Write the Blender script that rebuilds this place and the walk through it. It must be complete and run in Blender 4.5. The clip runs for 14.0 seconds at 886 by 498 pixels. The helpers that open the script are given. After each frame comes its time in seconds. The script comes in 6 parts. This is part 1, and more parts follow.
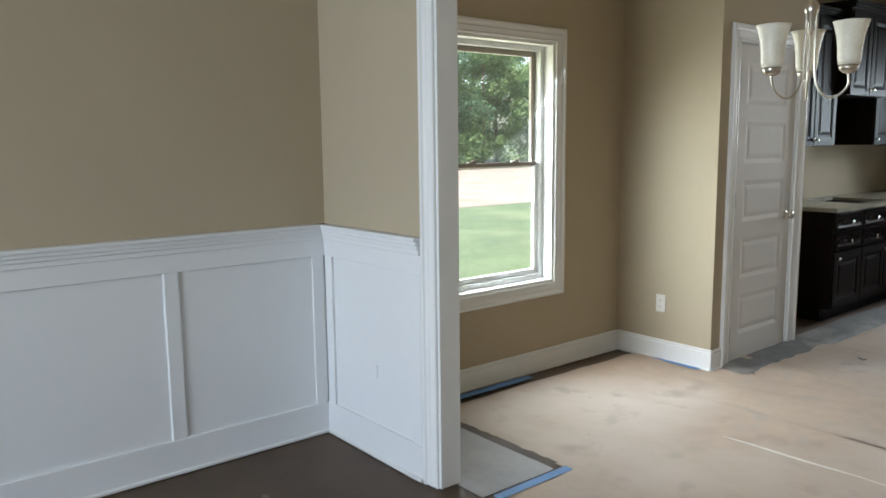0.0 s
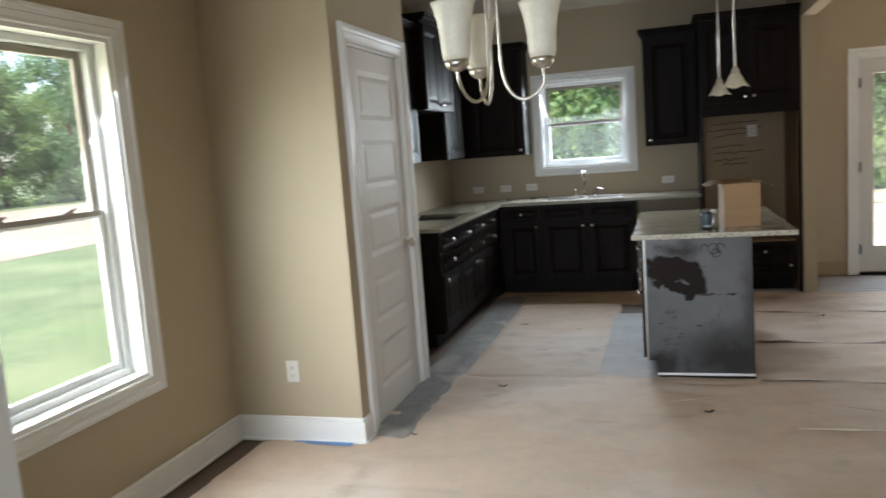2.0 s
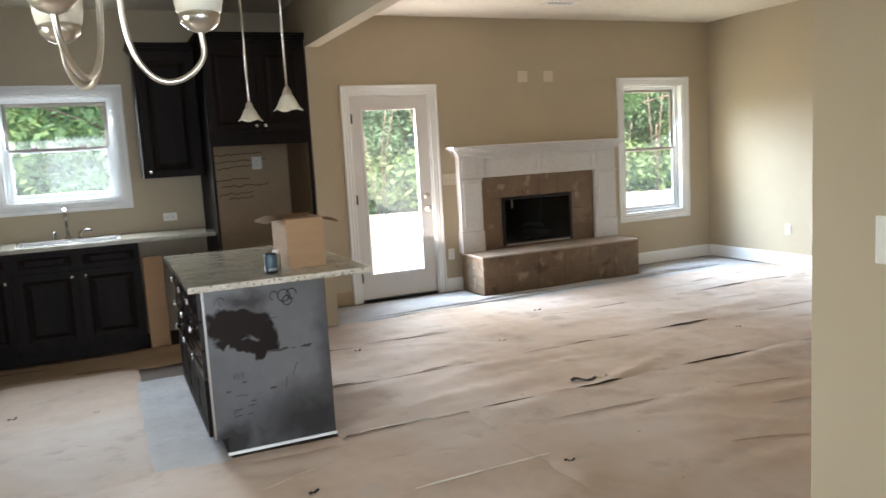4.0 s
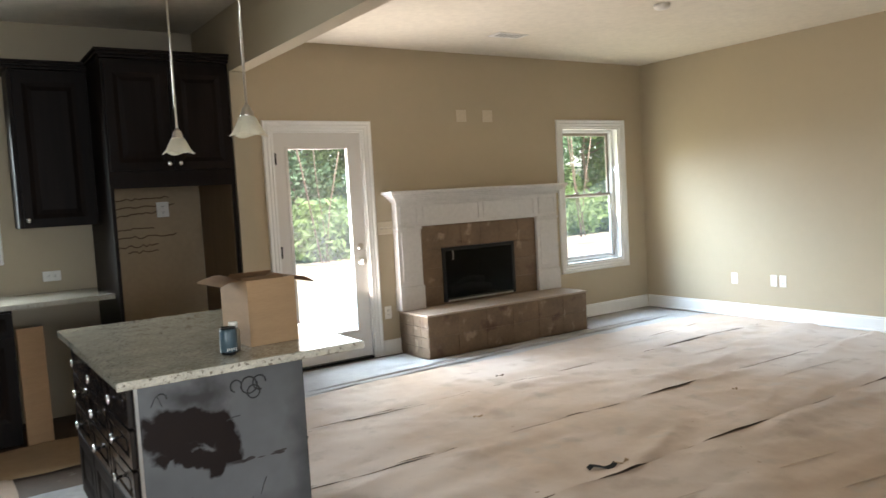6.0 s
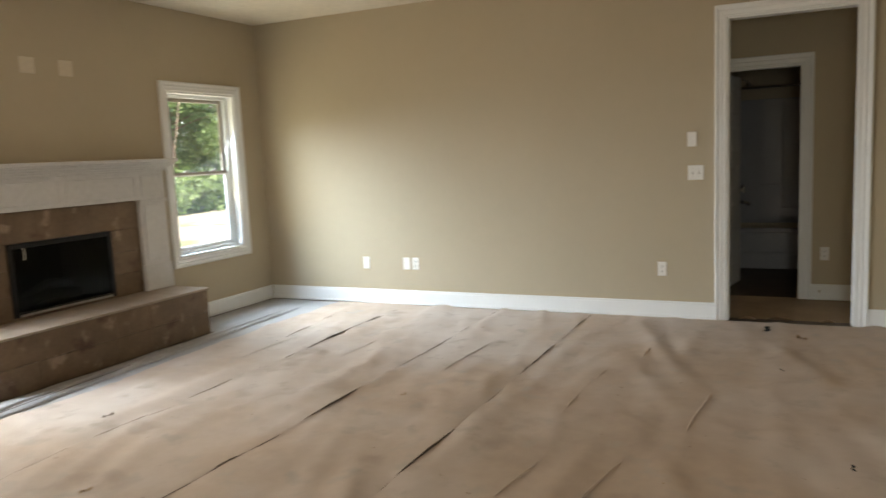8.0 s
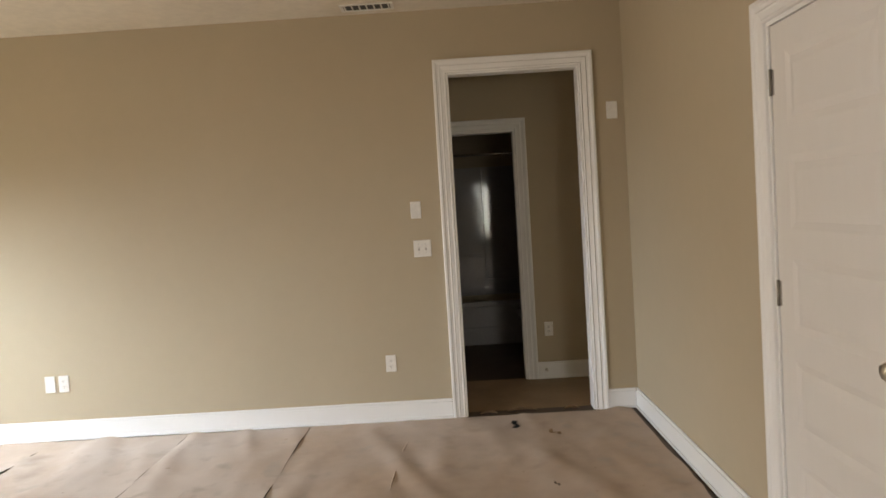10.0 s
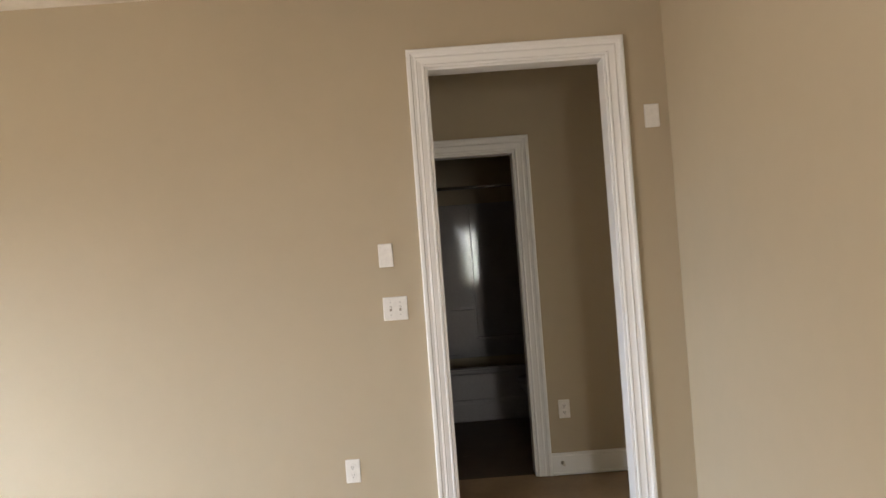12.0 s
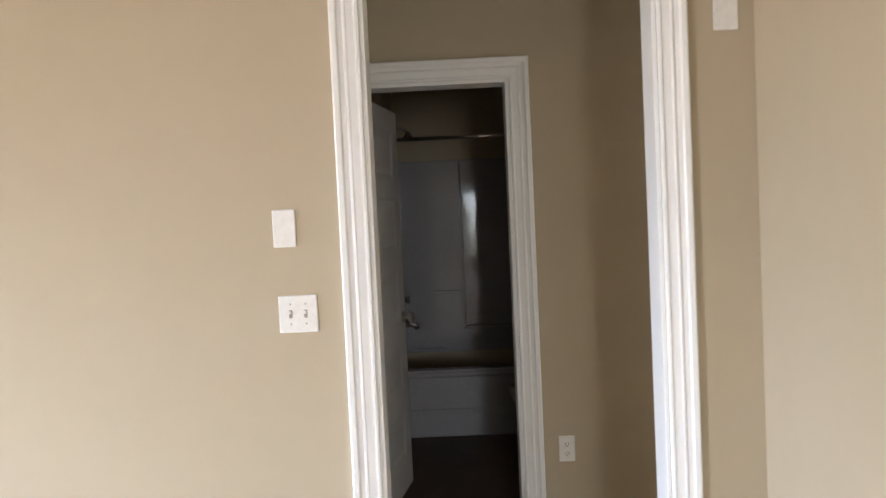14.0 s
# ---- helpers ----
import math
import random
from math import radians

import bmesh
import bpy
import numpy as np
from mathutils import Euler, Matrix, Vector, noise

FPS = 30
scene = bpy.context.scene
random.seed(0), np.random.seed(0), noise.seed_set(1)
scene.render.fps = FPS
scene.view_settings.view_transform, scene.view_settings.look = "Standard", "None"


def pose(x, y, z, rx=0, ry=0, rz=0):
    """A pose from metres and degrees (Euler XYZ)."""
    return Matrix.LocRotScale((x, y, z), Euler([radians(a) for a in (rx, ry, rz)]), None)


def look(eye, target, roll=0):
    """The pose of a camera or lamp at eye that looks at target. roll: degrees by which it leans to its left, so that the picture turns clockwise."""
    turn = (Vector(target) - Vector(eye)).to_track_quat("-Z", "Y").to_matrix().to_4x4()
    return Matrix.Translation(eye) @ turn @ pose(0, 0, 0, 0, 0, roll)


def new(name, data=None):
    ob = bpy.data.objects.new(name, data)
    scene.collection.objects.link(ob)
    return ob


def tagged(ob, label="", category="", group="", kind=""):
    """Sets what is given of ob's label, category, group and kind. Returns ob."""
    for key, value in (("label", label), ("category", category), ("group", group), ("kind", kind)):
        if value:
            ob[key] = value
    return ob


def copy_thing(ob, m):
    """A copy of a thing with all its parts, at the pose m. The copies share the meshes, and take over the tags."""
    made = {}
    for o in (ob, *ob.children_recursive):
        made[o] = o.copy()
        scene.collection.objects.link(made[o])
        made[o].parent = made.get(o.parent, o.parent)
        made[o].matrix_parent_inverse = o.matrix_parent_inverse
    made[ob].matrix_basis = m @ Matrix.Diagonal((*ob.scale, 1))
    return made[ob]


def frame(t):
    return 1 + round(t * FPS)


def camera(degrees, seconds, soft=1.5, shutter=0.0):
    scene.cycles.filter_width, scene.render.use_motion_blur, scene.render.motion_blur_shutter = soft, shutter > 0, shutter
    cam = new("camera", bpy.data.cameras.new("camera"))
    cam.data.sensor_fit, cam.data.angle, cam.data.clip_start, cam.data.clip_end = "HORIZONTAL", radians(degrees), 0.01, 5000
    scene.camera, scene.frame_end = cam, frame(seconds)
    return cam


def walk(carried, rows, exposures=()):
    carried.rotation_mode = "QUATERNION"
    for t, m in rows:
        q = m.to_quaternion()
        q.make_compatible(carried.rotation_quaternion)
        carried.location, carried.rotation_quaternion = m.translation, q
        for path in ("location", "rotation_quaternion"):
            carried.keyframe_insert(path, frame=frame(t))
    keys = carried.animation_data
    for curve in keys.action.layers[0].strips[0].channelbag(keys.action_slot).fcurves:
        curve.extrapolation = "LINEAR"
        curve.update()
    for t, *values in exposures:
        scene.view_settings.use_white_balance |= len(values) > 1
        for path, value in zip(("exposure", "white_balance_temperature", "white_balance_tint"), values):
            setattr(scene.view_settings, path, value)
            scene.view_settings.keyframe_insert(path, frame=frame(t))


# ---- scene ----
cam = camera(60.8, 14.0, soft=1.5, shutter=0.35)
PATH = [
    (0, (1.884, 2.162, 1.415), (0.35, 3.416, 1.137), -0.6),
    (0.5, (1.645, 2.275, 1.41), (0.228, 3.669, 1.186), -0.5),
    (1, (1.427, 2.476, 1.433), (0.318, 4.125, 1.207), -1.9),
    (1.5, (1.198, 2.704, 1.434), (0.295, 4.473, 1.201), -3.0),
    (2, (0.94, 2.911, 1.435), (0.363, 4.809, 1.18), -4.2),
    (2.5, (0.785, 3.083, 1.431), (0.549, 5.053, 1.175), -2.6),
    (3, (0.645, 3.348, 1.444), (0.736, 5.334, 1.227), -3.8),
    (3.5, (0.467, 3.575, 1.431), (1.008, 5.486, 1.198), -4.1),
    (4, (0.4, 3.796, 1.428), (1.211, 5.606, 1.172), -3.3),
    (4.2, (0.358, 3.924, 1.431), (1.242, 5.701, 1.184), -3.2),
    (6.3, (0.283, 4.953, 1.4), (1.491, 6.542, 1.27), -3.0),
    (6.5, (0.327, 5.017, 1.394), (1.625, 6.531, 1.237), -2.7),
    (7, (0.478, 5.26, 1.41), (1.86, 6.696, 1.246), -1.9),
    (7.5, (0.622, 5.566, 1.426), (2.172, 6.816, 1.241), -2.3),
    (8, (0.855, 5.812, 1.409), (2.645, 6.668, 1.156), -2.6),
    (8.5, (1.133, 5.922, 1.435), (2.987, 6.636, 1.203), -3.4),
    (9, (1.35, 6.096, 1.441), (3.301, 6.458, 1.186), -5.1),
    (9.2, (1.462, 6.185, 1.447), (3.433, 6.367, 1.163), -5.4),
    (11.3, (2.884, 6.393, 1.4), (4.884, 6.394, 1.414), -2.9),
    (11.5, (3.019, 6.393, 1.401), (5.019, 6.376, 1.418), -3.6),
    (12, (3.394, 6.353, 1.418), (5.393, 6.329, 1.428), -4.3),
    (12.5, (3.752, 6.334, 1.414), (5.752, 6.341, 1.409), -5.1),
    (13, (4.115, 6.271, 1.43), (6.111, 6.152, 1.379), -5.6),
    (13.5, (4.44, 6.164, 1.446), (6.439, 6.104, 1.39), -4.3),
    (14, (4.786, 6.086, 1.441), (6.784, 6.11, 1.354), -2.7),
]
walk(cam, [(t, look(eye, target, roll)) for t, eye, target, roll in PATH], [(0, 2.1, 6500, 11), (1.5, 2.1, 6700, 12), (3.5, 2.7, 6600, 14), (6.5, 2.45, 6800, 12), (7.5, 2.25, 7000, 12), (8.5, 2.3, 7550, 14), (9.2, 2.15, 7850, 17), (11.3, 2.95, 7400, 19), (12.0, 2.98, 7200, 19), (13.0, 3.45, 6600, 18), (14, 3.6, 6480, 18)])

# ---- world and sun ----
world = bpy.data.worlds.new("world")
scene.world = world
world.use_nodes = True
wn = world.node_tree.nodes
sky = wn.new("ShaderNodeTexSky")
sky.sky_type, sky.sun_disc = "NISHITA", False
sky.sun_elevation, sky.sun_rotation = radians(58), radians(200)
sky.air_density, sky.dust_density = 1.0, 2.5
world.node_tree.links.new(sky.outputs[0], wn["Background"].inputs[0])
wn["Background"].inputs[1].default_value = 0.15
sun = new("sun", bpy.data.lights.new("sun", "SUN"))
sun.data.energy, sun.data.angle, sun.data.color = 3.7, radians(3), (1.0, 0.95, 0.88)
sun.matrix_world = look((1.2, -8, 14), (0, 0, 0))


def window_light(name, loc, target, w, h, power, color=(0.90, 0.96, 1.0), spread=150):
    """The sky's light that a window lets in."""
    li = new(name, bpy.data.lights.new(name, "AREA"))
    li.data.shape, li.data.size, li.data.size_y = "RECTANGLE", w, h
    li.data.energy, li.data.color, li.data.spread = power, color, radians(spread)
    li.matrix_world = look(loc, target)
    return li


# the plan, in metres
XW, XE, YN, YS, YP, CEIL = -1.285, 7.062, 10.757, 5.16, 4.016, 2.743
XB, PT = 2.05, 0.10            # the west face of the living room's south-west wall, partition thickness
PX, PY = -0.575, 6.292         # the pantry's corner
COOL, BLUE, WARM, LEAFY = (0.78, 0.91, 1.0), (0.60, 0.79, 1.0), (1.0, 0.88, 0.76), (1.0, 0.98, 0.72)
window_light("sky_west_window", (XW - 0.16, 5.21, 1.28), (1.6, 6.6, -0.9), 0.84, 1.44, 6.3, COOL, 120)
window_light("sky_kitchen_window", (0.14, YN + 0.17, 1.62), (0.14, 7.0, -0.3), 0.86, 0.86, 13, COOL, 130)
window_light("sky_back_door", (3.03, YN + 0.17, 1.06), (3.7, 7.6, -0.7), 0.56, 1.58, 3.6, COOL, 100)
window_light("sky_back_door_east", (3.03, YN + 0.175, 1.06), (6.9, 7.7, -1.3), 0.56, 1.58, 5.5, BLUE, 76)
window_light("sky_back_window", (6.245, YN + 0.17, 1.32), (7.12, 7.4, -1.3), 0.85, 1.44, 9.5, BLUE, 84)
window_light("leaf_light_west", (XW - 0.17, 5.21, 1.30), (2, 5.5, 1.5), 0.84, 1.42, 3, LEAFY, 170)
window_light("leaf_light_back", (6.245, YN + 0.18, 1.30), (6.0, 8, 2.4), 0.84, 1.40, 2.8, LEAFY, 170)
window_light("yard_glow_door", (3.03, YN + 0.18, 1.06), (4.3, 8, 3.0), 0.55, 1.55, 10, (1.0, 0.93, 0.86), 160)
window_light("sky_front_window", (0.6, -1.42, 1.5), (0.3, 4, 1.0), 2.4, 1.5, 21, (0.72, 0.86, 1.0), 130)


# ---- materials ----
def mat(name, base, rough=0.6, metal=0.0, var=0.12, scale=6.0, bump=0.0, bscale=60.0, stretch=(1, 1, 1), spec=0.5, var2=0.06, coords="Object"):
    m = bpy.data.materials.new(name)
    m.use_nodes = True
    nt = m.node_tree
    b = nt.nodes["Principled BSDF"]
    b.inputs["Roughness"].default_value, b.inputs["Metallic"].default_value = rough, metal
    b.inputs["Specular IOR Level"].default_value = spec
    co = nt.nodes.new("ShaderNodeTexCoord")
    mp = nt.nodes.new("ShaderNodeMapping")
    mp.inputs["Scale"].default_value = stretch
    nt.links.new(co.outputs[coords], mp.inputs["Vector"])
    last = None
    for k, (sc, amt) in enumerate(((scale, var), (scale * 9, var2))):
        n = nt.nodes.new("ShaderNodeTexNoise")
        n.inputs["Scale"].default_value, n.inputs["Detail"].default_value = sc, 5
        nt.links.new(mp.outputs[0], n.inputs["Vector"])
        r = nt.nodes.new("ShaderNodeMapRange")
        r.inputs["From Min"].default_value, r.inputs["From Max"].default_value = 0.25, 0.75
        r.inputs["To Min"].default_value, r.inputs["To Max"].default_value = 1 - amt, 1 + amt
        nt.links.new(n.outputs[0], r.inputs[0])
        mx = nt.nodes.new("ShaderNodeVectorMath")
        mx.operation = "MULTIPLY" if k else "SCALE"
        if k:
            nt.links.new(last, mx.inputs[0])
            nt.links.new(r.outputs[0], mx.inputs[1])
        else:
            mx.inputs[0].default_value = base
            nt.links.new(r.outputs[0], mx.inputs["Scale"])
        last = mx.outputs[0]
    nt.links.new(last, b.inputs["Base Color"])
    if bump:
        n = nt.nodes.new("ShaderNodeTexNoise")
        n.inputs["Scale"].default_value, n.inputs["Detail"].default_value = bscale, 4
        nt.links.new(mp.outputs[0], n.inputs["Vector"])
        bp = nt.nodes.new("ShaderNodeBump")
        bp.inputs["Strength"].default_value, bp.inputs["Distance"].default_value = bump, 0.004
        nt.links.new(n.outputs[0], bp.inputs["Height"])
        nt.links.new(bp.outputs[0], b.inputs["Normal"])
    return m


def tint(m, spots, scale=3.0, low=0.55, high=0.7, stretch=(1, 1, 1), rough=None):
    """Lay stains of another colour over a material, where a noise is high."""
    nt = m.node_tree
    b = nt.nodes["Principled BSDF"]
    old = b.inputs["Base Color"].links[0].from_socket
    co = nt.nodes.new("ShaderNodeTexCoord")
    mp = nt.nodes.new("ShaderNodeMapping")
    mp.inputs["Scale"].default_value = stretch
    mp.inputs["Location"].default_value = (scale * 3.1, 1.7, 0.4)
    nt.links.new(co.outputs["Object"], mp.inputs["Vector"])
    n = nt.nodes.new("ShaderNodeTexNoise")
    n.inputs["Scale"].default_value, n.inputs["Detail"].default_value = scale, 6
    nt.links.new(mp.outputs[0], n.inputs["Vector"])
    r = nt.nodes.new("ShaderNodeMapRange")
    r.inputs["From Min"].default_value, r.inputs["From Max"].default_value = low, high
    nt.links.new(n.outputs[0], r.inputs[0])
    mx = nt.nodes.new("ShaderNodeMix")
    mx.data_type = "RGBA"
    nt.links.new(r.outputs[0], mx.inputs[0])
    nt.links.new(old, mx.inputs[6])
    mx.inputs[7].default_value = (*spots, 1)
    nt.links.new(mx.outputs[2], b.inputs["Base Color"])
    if rough is not None:
        rr = nt.nodes.new("ShaderNodeMix")
        rr.inputs[2].default_value, rr.inputs[3].default_value = b.inputs["Roughness"].default_value, rough
        nt.links.new(r.outputs[0], rr.inputs[0])
        nt.links.new(rr.outputs[0], b.inputs["Roughness"])
    return m


WALL = mat("wall_paint", (0.46, 0.388, 0.281), 0.85, var=0.025, scale=1.2, bump=0.12, bscale=220, var2=0.012, spec=0.25)
CEILM = mat("ceiling_paint", (0.70, 0.64, 0.55), 0.9, var=0.03, scale=2, bump=0.25, bscale=120, spec=0.2)
# white trim paint with the backlit mantel's shade put into its colour
MANTEL_SHADED = mat("shaded_mantel_paint", (0.60, 0.58, 0.565), 0.5, var=0.03, scale=3, bump=0.03, bscale=90)
TRIM = mat("trim_paint", (0.80, 0.80, 0.79), 0.42, var=0.012, scale=3, bump=0.02, bscale=90, var2=0.006)
WAINS = mat("wainscot_paint", (0.78, 0.79, 0.80), 0.55, var=0.015, scale=1.5, bump=0.03, bscale=150, var2=0.008)
DOORP = mat("door_paint", (0.70, 0.68, 0.655), 0.6, var=0.012, scale=3, bump=0.05, bscale=140, stretch=(1, 1, 0.2), var2=0.01, spec=0.2)
VINYL = mat("window_vinyl", (0.80, 0.82, 0.82), 0.4, var=0.02)
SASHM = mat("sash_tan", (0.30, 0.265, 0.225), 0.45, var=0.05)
WOOD = mat("espresso_wood", (0.0095, 0.0058, 0.0045), 0.48, var=0.4, scale=3, bump=0.12, bscale=40, stretch=(6, 6, 0.5), spec=0.09)
WOODG = mat("espresso_wood_glossy", (0.0095, 0.0058, 0.0045), 0.22, var=0.4, scale=3, bump=0.08, bscale=40, stretch=(6, 6, 0.5), spec=0.5)
WOODIN = mat("cabinet_inside", (0.20, 0.13, 0.07), 0.6, var=0.15, scale=4, stretch=(5, 5, 0.5))
DUSTY = tint(mat("dusty_panel", (0.105, 0.108, 0.114), 0.34, var=0.28, scale=2.2, bump=0.05, bscale=60), (0.035, 0.030, 0.030), 2.6, 0.62, 0.70)


def dark_patch(m, centre, size, colour, edge=0.35):
    """A darker, duller patch with a soft, uneven rim, round a place on a thing."""
    nt = m.node_tree
    b = nt.nodes["Principled BSDF"]
    old = b.inputs["Base Color"].links[0].from_socket
    co = nt.nodes.new("ShaderNodeTexCoord")
    n = nt.nodes.new("ShaderNodeTexNoise")
    n.inputs["Scale"].default_value, n.inputs["Detail"].default_value = 9, 5
    nt.links.new(co.outputs["Object"], n.inputs["Vector"])
    ad = nt.nodes.new("ShaderNodeVectorMath")
    ad.operation = "MULTIPLY_ADD"
    ad.inputs[1].default_value = (0.16, 0.16, 0.16)
    nt.links.new(n.outputs["Color"], ad.inputs[0])
    nt.links.new(co.outputs["Object"], ad.inputs[2])
    mp = nt.nodes.new("ShaderNodeMapping")
    mp.inputs["Scale"].default_value = [1 / v for v in size]
    mp.inputs["Location"].default_value = [-(c + 0.08) / v for c, v in zip(centre, size)]
    nt.links.new(ad.outputs[0], mp.inputs["Vector"])
    g = nt.nodes.new("ShaderNodeTexGradient")
    g.gradient_type = "SPHERICAL"
    nt.links.new(mp.outputs[0], g.inputs[0])
    r = nt.nodes.new("ShaderNodeMapRange")
    r.inputs["From Max"].default_value = edge
    nt.links.new(g.outputs[1], r.inputs[0])
    mx = nt.nodes.new("ShaderNodeMix")
    mx.data_type = "RGBA"
    nt.links.new(r.outputs[0], mx.inputs[0])
    nt.links.new(old, mx.inputs[6])
    mx.inputs[7].default_value = (*colour, 1)
    nt.links.new(mx.outputs[2], b.inputs["Base Color"])
    for key, dull in (("Roughness", 0.55), ("Specular IOR Level", 0.12)):
        ro = nt.nodes.new("ShaderNodeMix")
        ro.inputs[2].default_value, ro.inputs[3].default_value = b.inputs[key].default_value, dull
        if b.inputs[key].links:
            nt.links.new(b.inputs[key].links[0].from_socket, ro.inputs[2])
        nt.links.new(r.outputs[0], ro.inputs[0])
        nt.links.new(ro.outputs[0], b.inputs[key])
    return m


DARKRUB = (0.014, 0.009, 0.008)
# broad patches: panel darker at its top, foot and right side
dark_patch(DUSTY, (0.99, 7.49, 0.77), (0.16, 0.5, 0.07), (0.050, 0.047, 0.048), 0.8)
dark_patch(DUSTY, (1.30, 7.49, 0.12), (0.55, 0.5, 0.26), (0.036, 0.034, 0.034), 0.8)
dark_patch(DUSTY, (1.40, 7.49, 0.45), (0.10, 0.5, 0.50), (0.060, 0.060, 0.062), 1.0)
dark_patch(DUSTY, (0.87, 7.49, 0.08), (0.12, 0.5, 0.12), (0.034, 0.031, 0.031), 0.6)
# the rubbed smear
for rc, rs in (((0.975, 7.49, 0.62), (0.075, 0.5, 0.040)), ((0.895, 7.49, 0.655), (0.105, 0.5, 0.085)), ((0.985, 7.49, 0.675), (0.105, 0.5, 0.060)), ((1.065, 7.49, 0.605), (0.062, 0.5, 0.105)), ((0.905, 7.49, 0.575), (0.085, 0.5, 0.026)), ((0.950, 7.49, 0.535), (0.070, 0.5, 0.032)), ((1.020, 7.49, 0.530), (0.040, 0.5, 0.055))):
    dark_patch(DUSTY, rc, rs, DARKRUB, 0.22)
GRANITE = tint(tint(mat("granite", (0.34, 0.32, 0.26), 0.16, var=0.20, scale=9, var2=0.25), (0.17, 0.145, 0.11), 75, 0.56, 0.68), (0.46, 0.43, 0.37), 55, 0.58, 0.72)
EDGE = tint(mat("granite_edge", (0.50, 0.47, 0.40), 0.55, var=0.2, scale=20, var2=0.25, bump=0.5, bscale=70), (0.16, 0.13, 0.10), 60, 0.58, 0.66)
KRAFT = tint(mat("kraft_paper", (0.46, 0.355, 0.275), 0.75, var=0.10, scale=1.6, bump=0.35, bscale=9, var2=0.05, spec=0.3), (0.55, 0.47, 0.41), 1.1, 0.42, 0.70)
KRAFT = tint(KRAFT, (0.27, 0.20, 0.15), 2.3, 0.60, 0.82)
KRAFT = tint(KRAFT, (0.42, 0.35, 0.29), 6.5, 0.58, 0.72)
KRAFT = tint(KRAFT, (0.24, 0.17, 0.12), 17, 0.71, 0.78)


def wrinkle(m, scale, stretch, height, rz=0.0):
    """Long soft ridges in a sheet of paper, under its finer relief."""
    nt = m.node_tree
    co = nt.nodes.new("ShaderNodeTexCoord")
    mp = nt.nodes.new("ShaderNodeMapping")
    mp.inputs["Scale"].default_value = stretch
    mp.inputs["Rotation"].default_value = (0, 0, radians(rz))
    nt.links.new(co.outputs["Object"], mp.inputs["Vector"])
    n = nt.nodes.new("ShaderNodeTexNoise")
    n.noise_type = "RIDGED_MULTIFRACTAL"
    n.inputs["Scale"].default_value, n.inputs["Detail"].default_value = scale, 2
    nt.links.new(mp.outputs[0], n.inputs["Vector"])
    old = next(k for k in nt.nodes if k.type == "BUMP" and k.outputs[0].links and k.outputs[0].links[0].to_node.type == "BSDF_PRINCIPLED")
    bp = nt.nodes.new("ShaderNodeBump")
    bp.inputs["Strength"].default_value, bp.inputs["Distance"].default_value = 1.0, height
    nt.links.new(n.outputs[0], bp.inputs["Height"])
    nt.links.new(old.outputs[0], bp.inputs["Normal"])
    nt.links.new(bp.outputs[0], nt.nodes["Principled BSDF"].inputs["Normal"])


wrinkle(KRAFT, 1.1, (0.55, 3.2, 1), 0.004, 4)
wrinkle(KRAFT, 3.6, (2.2, 0.9, 1), 0.0015, -24)
KRAFTD = mat("kraft_dark", (0.36, 0.25, 0.15), 0.8, var=0.18, scale=2, bump=0.3, bscale=10)
CHALK = mat("chalky_crease", (0.70, 0.65, 0.58), 0.8, var=0.15, scale=9, bump=0.2)
GREYD = tint(mat("dusty_grey_paper", (0.15, 0.143, 0.136), 0.8, var=0.25, scale=4, bump=0.5, bscale=10, var2=0.15), (0.27, 0.25, 0.235), 3, 0.52, 0.7)
GREYP = tint(mat("grey_paper", (0.37, 0.37, 0.375), 0.8, var=0.16, scale=3, bump=0.3, bscale=12, var2=0.10), (0.42, 0.40, 0.38), 2, 0.5, 0.7)
PALEP = mat("pale_paper", (0.36, 0.35, 0.345), 0.8, var=0.14, scale=3, bump=0.3, bscale=12)
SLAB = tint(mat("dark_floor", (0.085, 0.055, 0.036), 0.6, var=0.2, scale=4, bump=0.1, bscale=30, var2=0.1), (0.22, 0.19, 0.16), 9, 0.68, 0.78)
HALLF = mat("hall_floor", (0.32, 0.22, 0.13), 0.55, var=0.2, scale=3, bump=0.1)
TAPE = mat("blue_tape", (0.11, 0.24, 0.48), 0.6, var=0.1)
TRAV = tint(tint(mat("travertine", (0.155, 0.100, 0.058), 0.6, var=0.22, scale=5, bump=0.4, bscale=45, var2=0.14), (0.09, 0.045, 0.028), 6, 0.60, 0.72), (0.30, 0.22, 0.16), 8, 0.60, 0.72)
GROUT = mat("grout", (0.20, 0.14, 0.10), 0.9, var=0.1)
TRAVT = mat("hearth_top", (0.34, 0.27, 0.21), 0.5, var=0.15, scale=6, var2=0.12, bump=0.2)
FIREB = mat("firebox", (0.014, 0.013, 0.012), 0.7, var=0.3, scale=5, bump=0.3)
FIREP = mat("firebox_panel", (0.022, 0.022, 0.022), 0.6, var=0.2, scale=5)
BLACK = mat("black_metal", (0.012, 0.012, 0.013), 0.35, metal=0.6, var=0.1)
NICKEL = mat("brushed_nickel", (0.62, 0.58, 0.52), 0.28, metal=1.0, var=0.05)
HINGE = mat("dull_nickel", (0.30, 0.28, 0.25), 0.45, metal=0.7, var=0.08)
CHROME = mat("chrome", (0.80, 0.80, 0.80), 0.12, metal=1.0, var=0.03)
STEEL = mat("steel", (0.45, 0.44, 0.42), 0.3, metal=1.0, var=0.06)
PLATEB = mat("beige_plate_plastic", (0.60, 0.53, 0.42), 0.5, var=0.02)
PLATE = mat("plate_plastic", (0.76, 0.74, 0.70), 0.4, var=0.02)
SLOT = mat("slot_dark", (0.03, 0.03, 0.03), 0.5, var=0.1)
